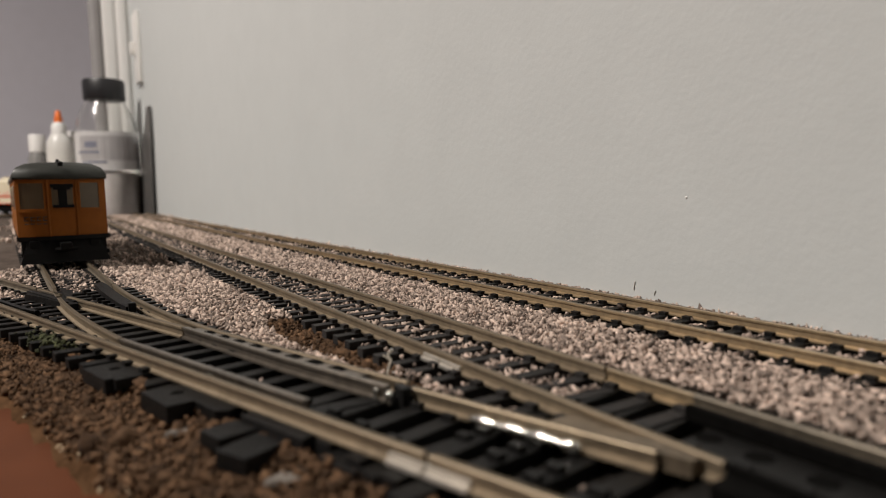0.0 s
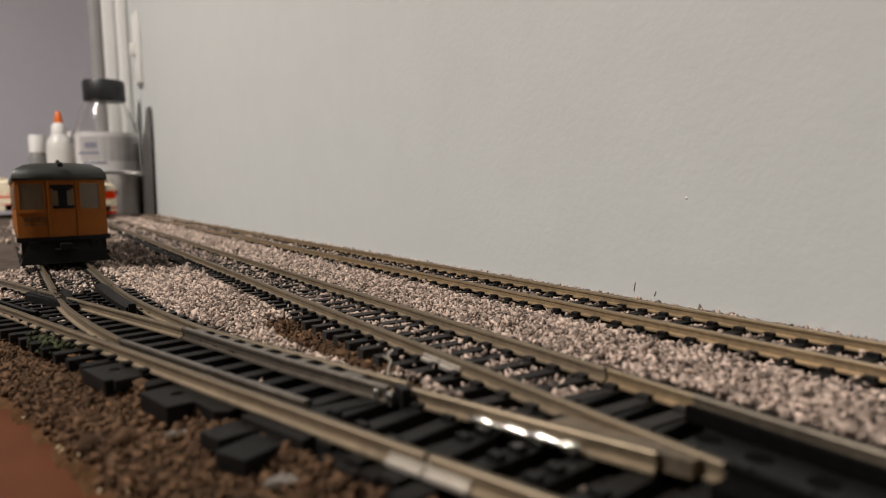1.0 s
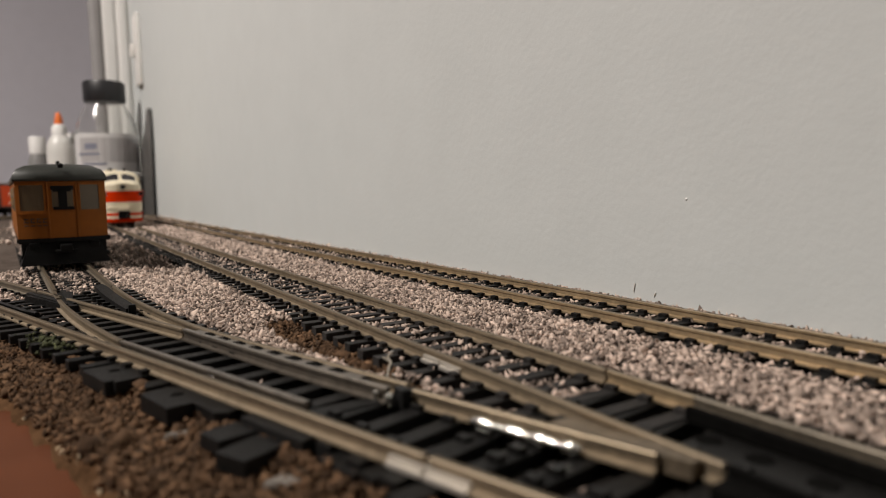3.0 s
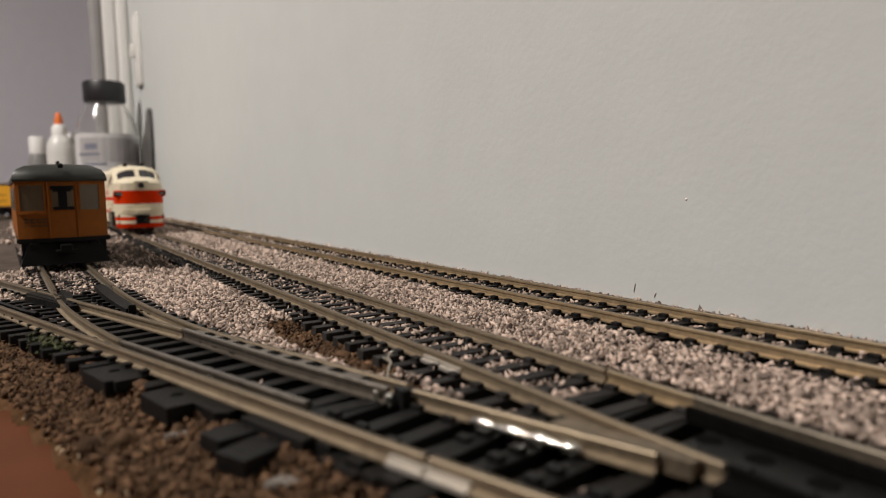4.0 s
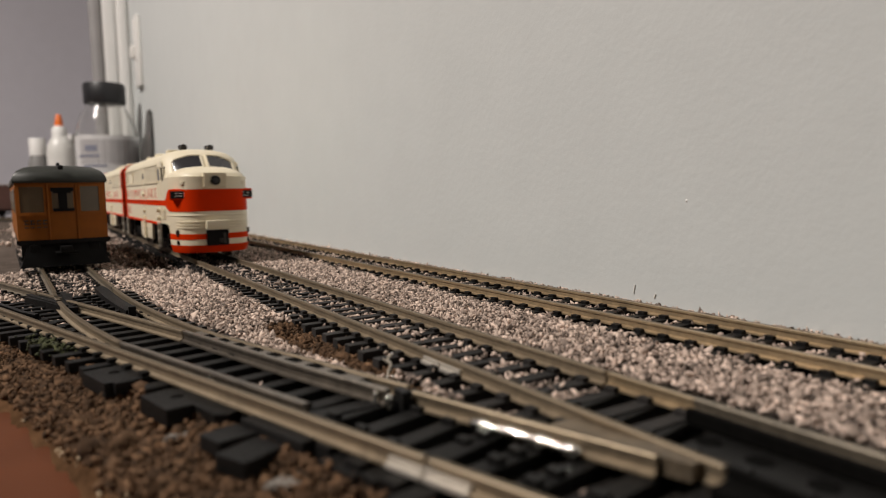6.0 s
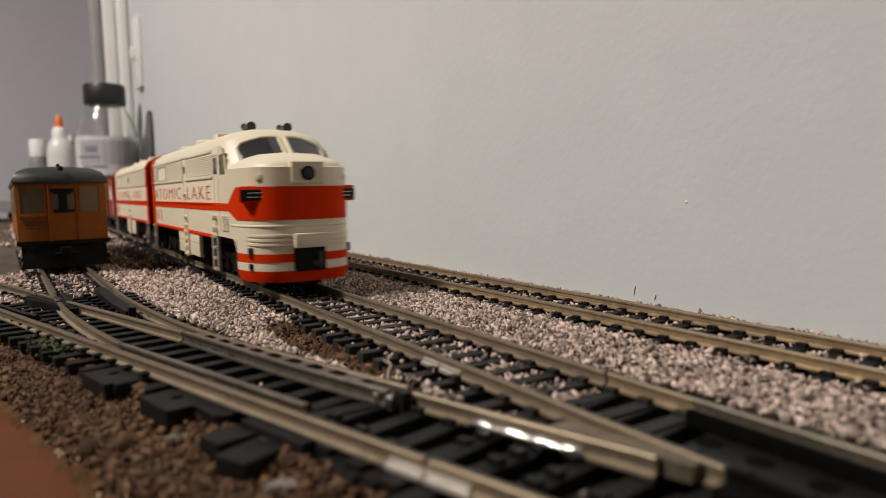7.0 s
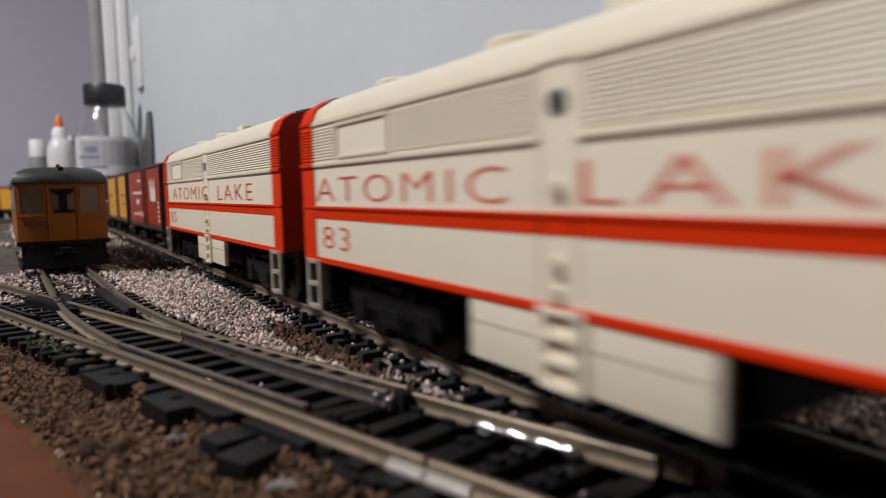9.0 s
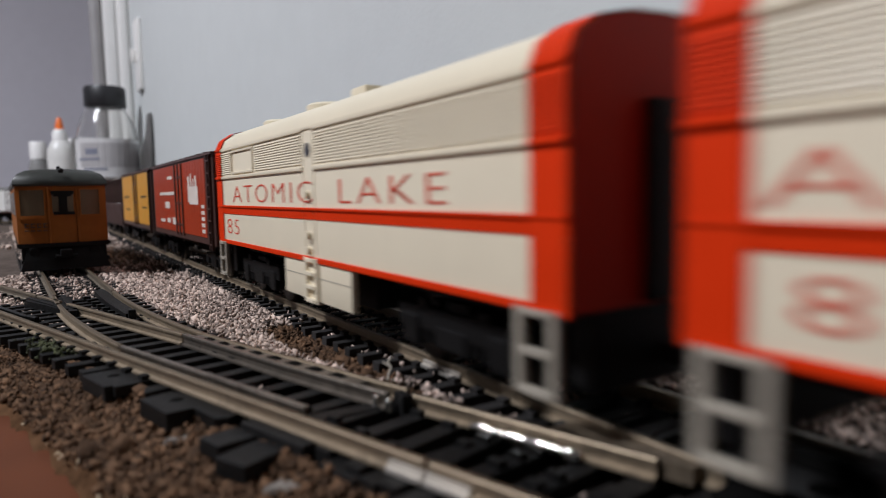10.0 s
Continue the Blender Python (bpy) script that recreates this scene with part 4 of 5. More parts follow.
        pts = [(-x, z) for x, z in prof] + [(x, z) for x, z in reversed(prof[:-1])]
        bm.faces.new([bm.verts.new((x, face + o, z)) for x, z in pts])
        part("end_wall", bm, M_REDSHADE, t, "orange-red end wall with shade in its colour")
        bm = bmesh.new()
        box(bm, -5.2, 5.2, min(face, face + o * 12), max(face, face + o * 12), 16, 41, 0.3)
        part("end_door", bm, M_BLACK, t, "black end passage")
        bm = bmesh.new()
        box(bm, -13.5, 13.5, *sorted((face, face - o * 26)), 5.0, 15.6, 0.4)
        part("end_sill", bm, M_BLACK, t, "black end sill")
    # roof fittings
    for y, r in ((mid + 26, 7.2), (mid + 68 if mid + 76 < y1 else mid - 40, 6.0)):
        bm = bmesh.new()
        turned(bm, [(r, 50.4), (r, 54.2 - drop), (r - 0.8, 54.8 - drop), (0.5, 55.0 - drop)], 28, 0, y)
        part("roof_fan", bm, M_CREAM, t, "round cream roof fan", smooth=True)
    bm = bmesh.new()
    box(bm, -4.5, 4.5, mid - 3, mid + 5, 51.4, 55.6 - drop, 0.5)
    part("exhaust_stack", bm, M_CREAM, t, smooth=True)
    bm = bmesh.new()
    box(bm, -10, 10, y0 + 2, y1 - 2, 12, 16)
    box(bm, -12, 12, mid - 22, mid + 18, 6.6, 15)
    part("underframe", bm, M_BLACK, t, "black underframe")
    coupler(t, y1, 1)


def diesel_b():
    t = thing("diesel_booster", "cream and orange-red cabless model diesel booster unit", "locomotive", "diesel units")
    bm = bmesh.new()
    hood(bm, 0, 166, 16.0, drop=LOW)
    for y in (0, 166):
        bm.faces.new([bm.verts.new(p) for p in ((-SIDE, y, 16), (-SIDE, y, 45.5 - LOW), (-12.8, y, 50.9 - LOW), (0, y, 52.6 - LOW), (12.8, y, 50.9 - LOW), (SIDE, y, 45.5 - LOW), (SIDE, y, 16))])
    part("body_shell", bm, M_CREAM, t, "cream plastic body shell", smooth=True)
    common_sides(t, 0.0, 166.0, True, True, "85", 82.6, (147.3, 25.8), drop=LOW)
    bogie(t, 31, 26)
    bogie(t, 136, 26)
    coupler(t, 0, -1)
    return t


def freight_bogie(parent, yc):
    bm = bmesh.new()
    for s in (-1, 1):
        box(bm, s * 11.5 - 0.9, s * 11.5 + 0.9, yc - 13, yc + 13, 6.2, 8.2, 0.4)
        box(bm, s * 11.5 - 1.1, s * 11.5 + 1.1, yc - 4, yc + 4, 3.2, 8.8, 0.5)
        for e in (-1, 1):
            box(bm, s * 11.5 - 1.1, s * 11.5 + 1.1, yc + e * 10 - 2.2, yc + e * 10 + 2.2, 3.8, 7.6, 0.6)
    box(bm, -11, 11, yc - 3, yc + 3, 6, 10)
    b = part("bogie", bm, M_BLACK, parent, "black freight bogie")
    for e in (-1, 1):
        for s in (-1, 1):
            w = bmesh.new()
            rod(w, (s * 7.6, yc + e * 10, 5.2), (s * 9.6, yc + e * 10, 5.2), 5.1, 20)
            part("wheel", w, M_WHEEL, b, smooth=True)


def boxcar(name, label, side_mat, end_mat, roof_mat, length=134.0, height=47.5, marks=None, category="boxcar", door=True, mark_mat=None):
    t = thing(name, label, category, "freight cars")
    w = 16.5
    bm = bmesh.new()
    box(bm, -w, w, 0.4, length - 0.4, 12.5, height - 2.6, 0.3)
    body = part("body", bm, end_mat, t)
    for s in (-1, 1):
        bm = bmesh.new()
        box(bm, *side(s, w - 0.2, w + 0.25), 13, length - 5 if door else length - 4, 15.0, height - 3.6, 0.1)
        panel = part("side_panel", bm, side_mat, t)
        # board seams
        bm = bmesh.new()
        y = 18.0
        while y < length - 8:
            box(bm, *side(s, w - 0.1, w + 0.32), y, y + 0.22, 15.2, height - 4.0)
            y += 5.0
        part("seam", bm, side_mat, t)
        if door:
            bm = bmesh.new()
            c = length * 0.47
            for y in (c - 7.5, c, c + 7.5):
                box(bm, *side(s, w - 0.1, w + 0.75), y - 0.8, y + 0.8, 14.0, height - 3.6, 0.2)
            for z in (18, 27, 38):
                box(bm, *side(s, w - 0.1, w + 0.6), c - 6, c + 6, z, z + 0.8, 0.15)
            part("door_frame", bm, end_mat, t)
        for y0, y1, z0, z1 in (marks or ()):
            bm = bmesh.new()
            box(bm, *side(s, w + 0.2, w + 0.36), y0, y1, z0, z1)
            part("marking", bm, mark_mat or M_WHITEMARK, t, "plain pale lettering bar")
        ladd = bmesh.new()
        for y in (3.0, 6.4):
            box(ladd, *side(s, w, w + 1.0), y - 0.25, y + 0.25, 11, height - 3)
        for z in np.arange(13, height - 4, 4.2):
            box(ladd, *side(s, w + 0.5, w + 1.0), 3.0, 6.4, z - 0.25, z + 0.25)
        part("side_ladder", ladd, end_mat, t)
    bm = bmesh.new()
    prof = [(-w - 0.8, height - 3.0), (-w - 0.8, height - 2.2), (0, height), (w + 0.8, height - 2.2), (w + 0.8, height - 3.0)]
    vs = loft(bm, [[Vector((x, y, z)) for x, z in prof] for y in (0, length)], close=True)
    bm.faces.new(vs[0])
    bm.faces.new(vs[1])
    for k in range(1, 12):
        y = length * k / 12
        for s in (-1, 1):
            a, b = Vector((s * 0.5, y, height + 0.1)), Vector((s * (w + 0.8), y, height - 2.1))
            rod(bm, a, b, 0.35, 6)
    part("roof", bm, roof_mat, t)
    bm = bmesh.new()
    for k in range(3):
        box(bm, -3.4 + k * 2.3, -1.3 + k * 2.3, -2, length + 2, height + 0.6, height + 1.3)
    part("roof_walk", bm, M_ROOFWALK, t, "pale wooden roof walk")
    bm = bmesh.new()
    rod(bm, (7, -1.5, 14), (7, -1.5, height + 2), 0.35, 6)
    rod(bm, (7, -1.5, height - 6), (7, -2.2, height - 6), 2.6, 14)
    part("brake_wheel", bm, M_BLACK, t)
    bm = bmesh.new()
    box(bm, -11, 11, 2, length - 2, 9.5, 12.6)
    box(bm, -4, 4, length * 0.3, length * 0.7, 5.5, 8.0, 0.5)
    part("underframe", bm, M_BLACK, t)
    freight_bogie(t, 24)
    freight_bogie(t, length - 24)
    coupler(t, 0.5, -1)
    coupler(t, length - 0.5, 1)
    return t


def gondola(name, label, mat, length=128.0):
    t = thing(name, label, "gondola car", "freight cars")
    bm = bmesh.new()
    for s in (-1, 1):
        box(bm, s * 16 - 0.6, s * 16 + 0.6, 0, length, 11, 26, 0.3)
        for k in range(9):
            y = 4 + (length - 8) * k / 8
            box(bm, s * 16 - 1.2, s * 16 + 1.2, y - 0.8, y + 0.8, 11, 25.5, 0.2)
    for y in (0.6, length - 0.6):
        box(bm, -16, 16, y - 0.6, y + 0.6, 11, 26)
    box(bm, -16, 16, 0, length, 10, 12)
    part("body", bm, mat, t)
    bm = bmesh.new()
    rng = random.Random(9)
    for k in range(26):
        bmesh.ops.create_icosphere(bm, subdivisions=1, radius=rng.uniform(4, 7), matrix=Matrix.Translation((rng.uniform(-10, 10), 8 + (length - 16) * k / 25, rng.uniform(16, 22))))
    part("load", bm, M_POWDER, t, "grey lumpy load")
    freight_bogie(t, 22)
    freight_bogie(t, length - 22)
    coupler(t, 0, -1)
    coupler(t, length, 1)
    return t


def traction_car():
    """Single orange interurban car standing on the siding."""
    t = thing("interurban_car", "orange model interurban car with dark green-grey roof on the siding", "railcar")
    w, length = 16.6, 165.0
    def plan(z, grow=0.0, bow=3.2):
        return [Vector((x * (w + grow), bow * abs(x) ** 2.6 - grow, z)) for x in np.linspace(-1, 1, 13)]
    bm = bmesh.new()
    rows = [[*plan(z), Vector((w, length, z)), Vector((-w, length, z))] for z in (11.5, 36.0)]
    vs = loft(bm, rows, close=True)
    bm.faces.new(vs[1])
    bm.faces.new(vs[0])
    part("body", bm, M_TRACTION, t, "orange painted car body", smooth=True)
    bm = bmesh.new()
    rows = []
    for u, z in ((1.035, 35.6), (1.05, 36.4), (1.03, 38.2), (0.94, 40.6), (0.76, 42.2), (0.45, 43.1), (0.05, 43.4)):
        rows.append([*[Vector((x * w * u, 3.2 * abs(x) ** 2.6 + (1.05 - u) * 22 - 1.2, z)) for x in np.linspace(-1, 1, 13)],
                     Vector((w * u, length, z)), Vector((-w * u, length, z))])
    vs = loft(bm, rows, close=True)
    bm.faces.new(vs[0])
    bm.faces.new(vs[-1])
    part("roof", bm, M_TRACROOF, t, "dull dark green-grey domed roof", smooth=True)
    bm = bmesh.new()
    turned(bm, [(0.9, 41.0), (1.1, 42.4), (0.5, 43.0)], 12, 0, -0.2)
    box(bm, -0.5, 0.5, 10, 18, 43.0, 44.3, 0.2)
    part("roof_fitting", bm, M_BLACK, t, "small dark roof fitting")
    def curved(b, x0, x1, z0, z1, depth):
        """A bar or pane that follows the bowed front."""
        xs = np.linspace(x0, x1, 7)
        bow = [3.2 * abs(x / w) ** 2.6 for x in xs]
        rows = [[Vector((x, y - depth, z0)) for x, y in zip(xs, bow)], [Vector((x, y - depth, z1)) for x, y in zip(xs, bow)],
                [Vector((x, y + 0.3, z1)) for x, y in zip(xs, bow)], [Vector((x, y + 0.3, z0)) for x, y in zip(xs, bow)]]
        vs = loft(b, rows + [rows[0]])
        b.faces.new([r[0] for r in vs[:4]])
        b.faces.new([r[-1] for r in vs[:4]])

    def front(x0, x1, z0, z1, depth, name, mat, label=""):
        b = bmesh.new()
        curved(b, x0, x1, z0, z1, depth)
        return part(name, b, mat, t, label)
    for x0, x1 in ((-15.2, -6.8), (6.6, 13.8)):
        front(x0, x1, 23.4, 34.0, 0.12, "window", M_TRACWIN, "clouded brownish window pane")
        b = bmesh.new()
        for a, e, f, g in ((x0 - 0.6, x1 + 0.6, 22.6, 23.4), (x0 - 0.6, x1 + 0.6, 34.0, 34.7), (x0 - 0.6, x0, 23.4, 34.0), (x1, x1 + 0.6, 23.4, 34.0)):
            curved(b, a, e, f, g, 0.45)
        part("window_frame", b, M_TRACTION, t)
        front(x0 - 0.9, x1 + 0.9, 22.0, 22.6, 0.6, "window_ledge", M_TRACTION)
    front(-3.9, 3.9, 24.2, 33.2, 0.2, "door_window", M_TRACWIN, "clouded door window with a dark sash")
    b = bmesh.new()
    for a, c, d, e in ((-4.2, 4.2, 32.0, 33.6), (-3.6, 4.2, 23.6, 24.9), (-1.5, 1.7, 24, 32.2), (-3.2, 3.2, 31.2, 32.2)):
        box(b, a, c, -0.7, 0.2, d, e, 0.12)
    part("door_sash", b, M_BLACK, t, "dark red-brown window sash")
    b = bmesh.new()
    for x in (-5.3, 5.2):
        box(b, x - 0.35, x + 0.35, -0.45, 0.6, 12.0, 35.0, 0.1)
    box(b, -5.3, 5.2, -0.35, 0.4, 34.6, 35.2, 0.1)
    part("front_door", b, M_TRACTION, t, "orange front door frame")
    b = bmesh.new()
    for k in range(4):
        x = -14.2 + k * 2.2
        for z in (17.0, 18.4, 19.8):
            box(b, x, x + 1.6, 1.2 - 0.3 * k - 0.4, 1.5, z, z + 0.4)
        box(b, x + 0.2, x + 0.5, 1.2 - 0.3 * k - 0.4, 1.5, 18.4, 20.0)
    part("number_mark", b, M_DARKMARK, t, "dark unreadable number bars")
    b = bmesh.new()
    rows = [plan(z, 0.7) for z in (10.2, 11.9)]
    loft(b, rows)
    box(b, -w, w, 2.0, length, 9.8, 11.8, 0.2)
    part("buffer_sill", b, M_BLACK, t, "black buffer sill", smooth=True)
    b = bmesh.new()
    box(b, -2.2, 2.2, -5.0, 4, 6.2, 9.2, 0.5)
    rod(b, (-4, -4, 6.5), (4, -4, 6.5), 0.7, 8)
    for s in (-1, 1):
        box(b, s * 11 - 2, s * 11 + 2, 1, 6, 3.0, 10, 0.6)
        box(b, s * 14.5 - 1.2, s * 14.5 + 1.2, 2, 12, 4.2, 10, 0.5)
        box(b, s * 14.9 - 1.2, s * 14.9 + 1.9, 3, 8, 3.2, 5.0, 0.4)
    box(b, -13, 13, 4, length - 6, 4.5, 10.5, 0.5)
    rows = [[Vector((-x, y, z)), Vector((x, y, z)), Vector((x, y + 9, z)), Vector((-x, y + 9, z))] for x, y, z in ((13.5, 2.0, 10.0), (15.0, 0.4, 5.0), (16.6, -0.6, 0.6))]
    loft(b, rows, close=True)
    part("fender", b, M_BLACK, t, "black fender and coupler gear")
    for s in (-1, 1):
        for k in range(9):
            y = 14 + k * 16.2
            b = bmesh.new()
            box(b, *side(s, w - 0.1, w + 0.2), y, y + 10.5, 23, 33.4, 0.1)
            part("side_window", b, M_TRACWIN, t, "clouded side window")
    bogie(t, 36, 22, 11.5)
    bogie(t, 130, 22, 11.5)
    p = siding_line(317)
    t.location = ((p.x + 1.0) * MM, 317 * MM, 2.5 * MM)
    t.rotation_euler = (0, 0, radians(2.0))
    return t


traction_car()

TRAIN = []          # (vehicle, offset behind the headlight, bogie centres)


def marks_red():
    """A pale square emblem, a slanting script drawn as plain bars, and small unreadable lines."""
    out = [(25, 41, 27, 34), (27, 30, 34, 38), (32, 34, 34, 37), (36, 38, 34, 39), (40, 43.5, 28, 38)]
    out += [(15, 20, z, z + 1.3) for z in (16.5, 18.8, 21.1, 23.4, 25.7)]
    out += [(78, 90, 38, 39.4), (74, 112, 31, 32.4), (86, 98, 25, 28), (72, 80, 18, 21), (86, 94, 18.5, 20.5), (100, 112, 18.5, 19.8)]
    return out


TRAIN.append((diesel_a(), -1.2, (31, 142)))
TRAIN.append((diesel_b(), 189.6, (31, 136)))
TRAIN.append((boxcar("red_reefer", "glossy oxide-red reefer car with pale lettering and dark ends", M_BOXRED, M_BOXDARK, M_BOXDARK, marks=marks_red(), category="reefer car"), 366.0, (24, 110)))
TRAIN.append((boxcar("yellow_reefer", "yellow-orange reefer car with dark red ends", M_YELLOW, M_BOXDARK, M_BOXDARK,
                     marks=[(20, 40, 30, 31.2), (20, 36, 24, 25), (95, 120, 30, 31.2), (95, 112, 22, 23.2)], category="reefer car", mark_mat=M_DARKMARK), 506.0, (24, 110)))
TRAIN.append((gondola("gondola", "dark gondola car with a grey lumpy load", M_BOXDARK), 646.0, (22, 106)))
TRAIN.append((boxcar("brown_boxcar", "dark brown wooden boxcar with plain sides", M_BOXDARK, M_BOXDARK, M_BOXDARK), 782.0, (24, 110)))
TRAIN.append((gondola("gondola", "grey gondola car with a lumpy load", M_GREYCAR), 930.0, (22, 106)))
TRAIN.append((boxcar("yellow_boxcar", "yellow boxcar with a dark brown roof", M_YELLOW, M_BOXDARK, M_BOXDARK, length=120), 1076.0, (22, 98)))
TRAIN.append((boxcar("white_boxcar", "white boxcar with a few dark marks", M_WHITECAR, M_BOXDARK, M_GREYCAR, marks=[(20, 24, 22, 25), (40, 44, 22, 25)], mark_mat=M_DARKMARK), 1206.0, (24, 110)))


# ---------------- bottles at the far end ----------------
def big_jar():
    t = thing("plastic_jar", "large clear plastic jar with black lid, label and grey powder", "jar")
    x, y, z = 95.0, 1062.0, BOARD_Z
    bm = turned(bmesh.new(), [(39, z + 0.5), (41, z + 4), (41, z + 116), (40, z + 128), (37, z + 142), (32, z + 156), (26, z + 166), (25, z + 172),
                               (24, z + 172), (25, z + 165.5), (31, z + 155), (36, z + 141), (39, z + 127), (40, z + 116), (40, z + 4.5), (38, z + 1.8), (1, z + 1.8)], 40, x, y)
    part("vessel", bm, M_CLEAR, t, "clear plastic vessel", smooth=True).visible_shadow = False
    bm = turned(bmesh.new(), [(38.5, z + 2), (39.3, z + 5), (39.3, z + 66), (10, z + 72)], 40, x, y)
    part("powder", bm, M_POWDER, t, "grey powder filling", smooth=True)
    bm = turned(bmesh.new(), [(26.5, z + 170), (27.5, z + 172), (27.5, z + 196), (26, z + 199)], 40, x, y)
    part("lid", bm, M_LID, t, "black ribbed screw lid", smooth=True)
    bm = bmesh.new()
    loft(bm, [[Vector((x + 41.4 * math.cos(a), y + 41.4 * math.sin(a), z + h)) for a in np.linspace(radians(150), radians(345), 30)] for h in (70, 124)])
    lab = part("label", bm, M_LABEL, t, "white wrap label with faded print", smooth=True)
    for a0, a1, h0, h1 in ((222, 246, 102, 110), (205, 250, 94, 97), (210, 340, 84, 118), (215, 262, 80, 83)):
        bm = bmesh.new()
        o = 41.6 if h1 - h0 > 20 else 41.9
        loft(bm, [[Vector((x + o * math.cos(a), y + o * math.sin(a), z + h)) for a in np.linspace(radians(a0), radians(a1), 12)] for h in (h0, h1)])
        part("ink_bar", bm, M_INK if o > 41.7 else M_TINT, lab)


def glue_bottle():
    t = thing("glue_bottle", "white glue bottle with an orange twist cap", "bottle")
    x, y, z = 37.0, 1100.0, BOARD_Z
    part("vessel", turned(bmesh.new(), [(17, z), (18, z + 3), (18, z + 100), (17, z + 112), (13, z + 121), (9, z + 126)], 32, x, y), M_MILKY, t, smooth=True)
    part("collar", turned(bmesh.new(), [(10, z + 124), (10, z + 136), (7, z + 141)], 24, x, y), M_TRIM, t, "white screw collar", smooth=True)
    part("cap", turned(bmesh.new(), [(5.6, z + 140), (5.4, z + 146), (3.6, z + 156), (2.4, z + 158)], 24, x, y), M_ORANGE, t, "orange twist cap", smooth=True)


def white_tub():
    t = thing("plastic_tub", "milky plastic tub with a thick white rim", "tub")
    x, y, z = 71.0, 1130.0, BOARD_Z
    part("vessel", turned(bmesh.new(), [(21, z), (22, z + 3), (23.2, z + 122)], 32, x, y), M_MILKY, t, smooth=True)
    part("rim", turned(bmesh.new(), [(23.2, z + 121), (24, z + 122), (24, z + 130), (22.5, z + 131)], 32, x, y), M_TRIM, t, "white rim", smooth=True)


def white_bottle():
    t = thing("dropper_bottle", "small grey bottle with a white cap", "bottle")
    x, y, z = 9.5, 1170.0, BOARD_Z
    part("vessel", turned(bmesh.new(), [(13, z), (14, z + 3), (14, z + 90), (10, z + 103)], 28, x, y), M_GREYCAR, t, smooth=True)
    part("cap", turned(bmesh.new(), [(11.5, z + 102), (11.5, z + 126), (10.5, z + 128)], 28, x, y), M_TRIM, t, "white ribbed cap", smooth=True)


def blade():
    t = thing("putty_knife", "dark pointed steel blade leaning on the wall", "tool")
    bm = bmesh.new()
    rows = []
    for z, y0, y1 in ((BOARD_Z, 962, 1108), (60, 958, 1085), (96, 955, 1056), (120, 955, 1005), (146, 958, 982)):
        dx = 3 * (1 - (z - BOARD_Z) / 158)
        rows.append([Vector((WALL_X - 4 - dx, y0, z)), Vector((WALL_X - 4 - dx, y1, z)), Vector((WALL_X - 1.5 - dx, y1, z)), Vector((WALL_X - 1.5 - dx, y0, z))])
    vs = loft(bm, rows, close=True)
    bm.faces.new(vs[0])
    bm.faces.new(vs[-1])
    part("blade", bm, M_BLADE, t)


big_jar()
glue_bottle()
white_tub()
white_bottle()
blade()

# ---------------- roadbed and ballast ----------------
def soil_edge(y):
    """Where the brown soil stops on the bare board."""
    return -8.2 - 0.33 * (y - 150.7) if y > 150 else -8.2 - 0.235 * (y - 150.7)


def rut(y):
    """Middle of the bare brown rut along the tie ends of the main line."""
    return 51.0 - 0.05 * (y - 125)


def bed_height(x, y):
    """Surface of the roadbed: bare board in front, a crumbling soil bank, then the level bed."""
    n1, n2 = noise.noise((x * 0.09, y * 0.09, 0)), noise.noise((x * 0.4, y * 0.4, 5.0))
    ring = math.hypot(x - T2 + BEND_R, y - BEND_Y)
    if y > BEND_Y and x < 20 and abs(ring - BEND_R) < 34:          # roadbed of the far bend
        return -2.2 - max(0.0, abs(ring - BEND_R) - 20) * 0.45
    d = x - soil_edge(y) - 1.6 * noise.noise((x * 0.11, y * 0.13, 3.0))
    if y > 250:
        d = max(d, 0.6 * (x + 130))
    if d <= 0:
        return BOARD_Z - 0.6
    top = front_line(y).x - 12.5 if y < 250 else -1e3
    if x < top:
        foot = BOARD_Z + 3.4 * min(1.0, d / 3.5)
        u = max(0.0, 1 - (top - x) / 7.0)
        h = foot + (-2.6 - foot) * u * u
    else:
        h = -2.2
    h += 0.45 * n1 + 0.25 * n2
    q = math.exp(-(((x - rut(y)) / 4.6) ** 2 + ((y - 138) / 30) ** 2))      # a little trench beside the main line
    return min(h - 1.4 * q, -1.2)


def is_soil(x, y):
    f = front_line(y).x
    edge = 3.5 * noise.noise((x * 0.08, y * 0.08, 9.0))
    if y < 250 and x < f - 7 + edge:
        return True
    return ((x - rut(y)) / 5.4) ** 2 + ((y - 132) / 35.0) ** 2 < 1 + 0.25 * edge


def in_shade(x, y):
    """The bare patch of roadbed between the siding and the main line, kept dark for the interurban's shadow."""
    return ((x - 47) / 21.0) ** 2 + ((y - 435) / 140.0) ** 4 < 1 + 0.3 * noise.noise((x * 0.1, y * 0.03, 2.0))


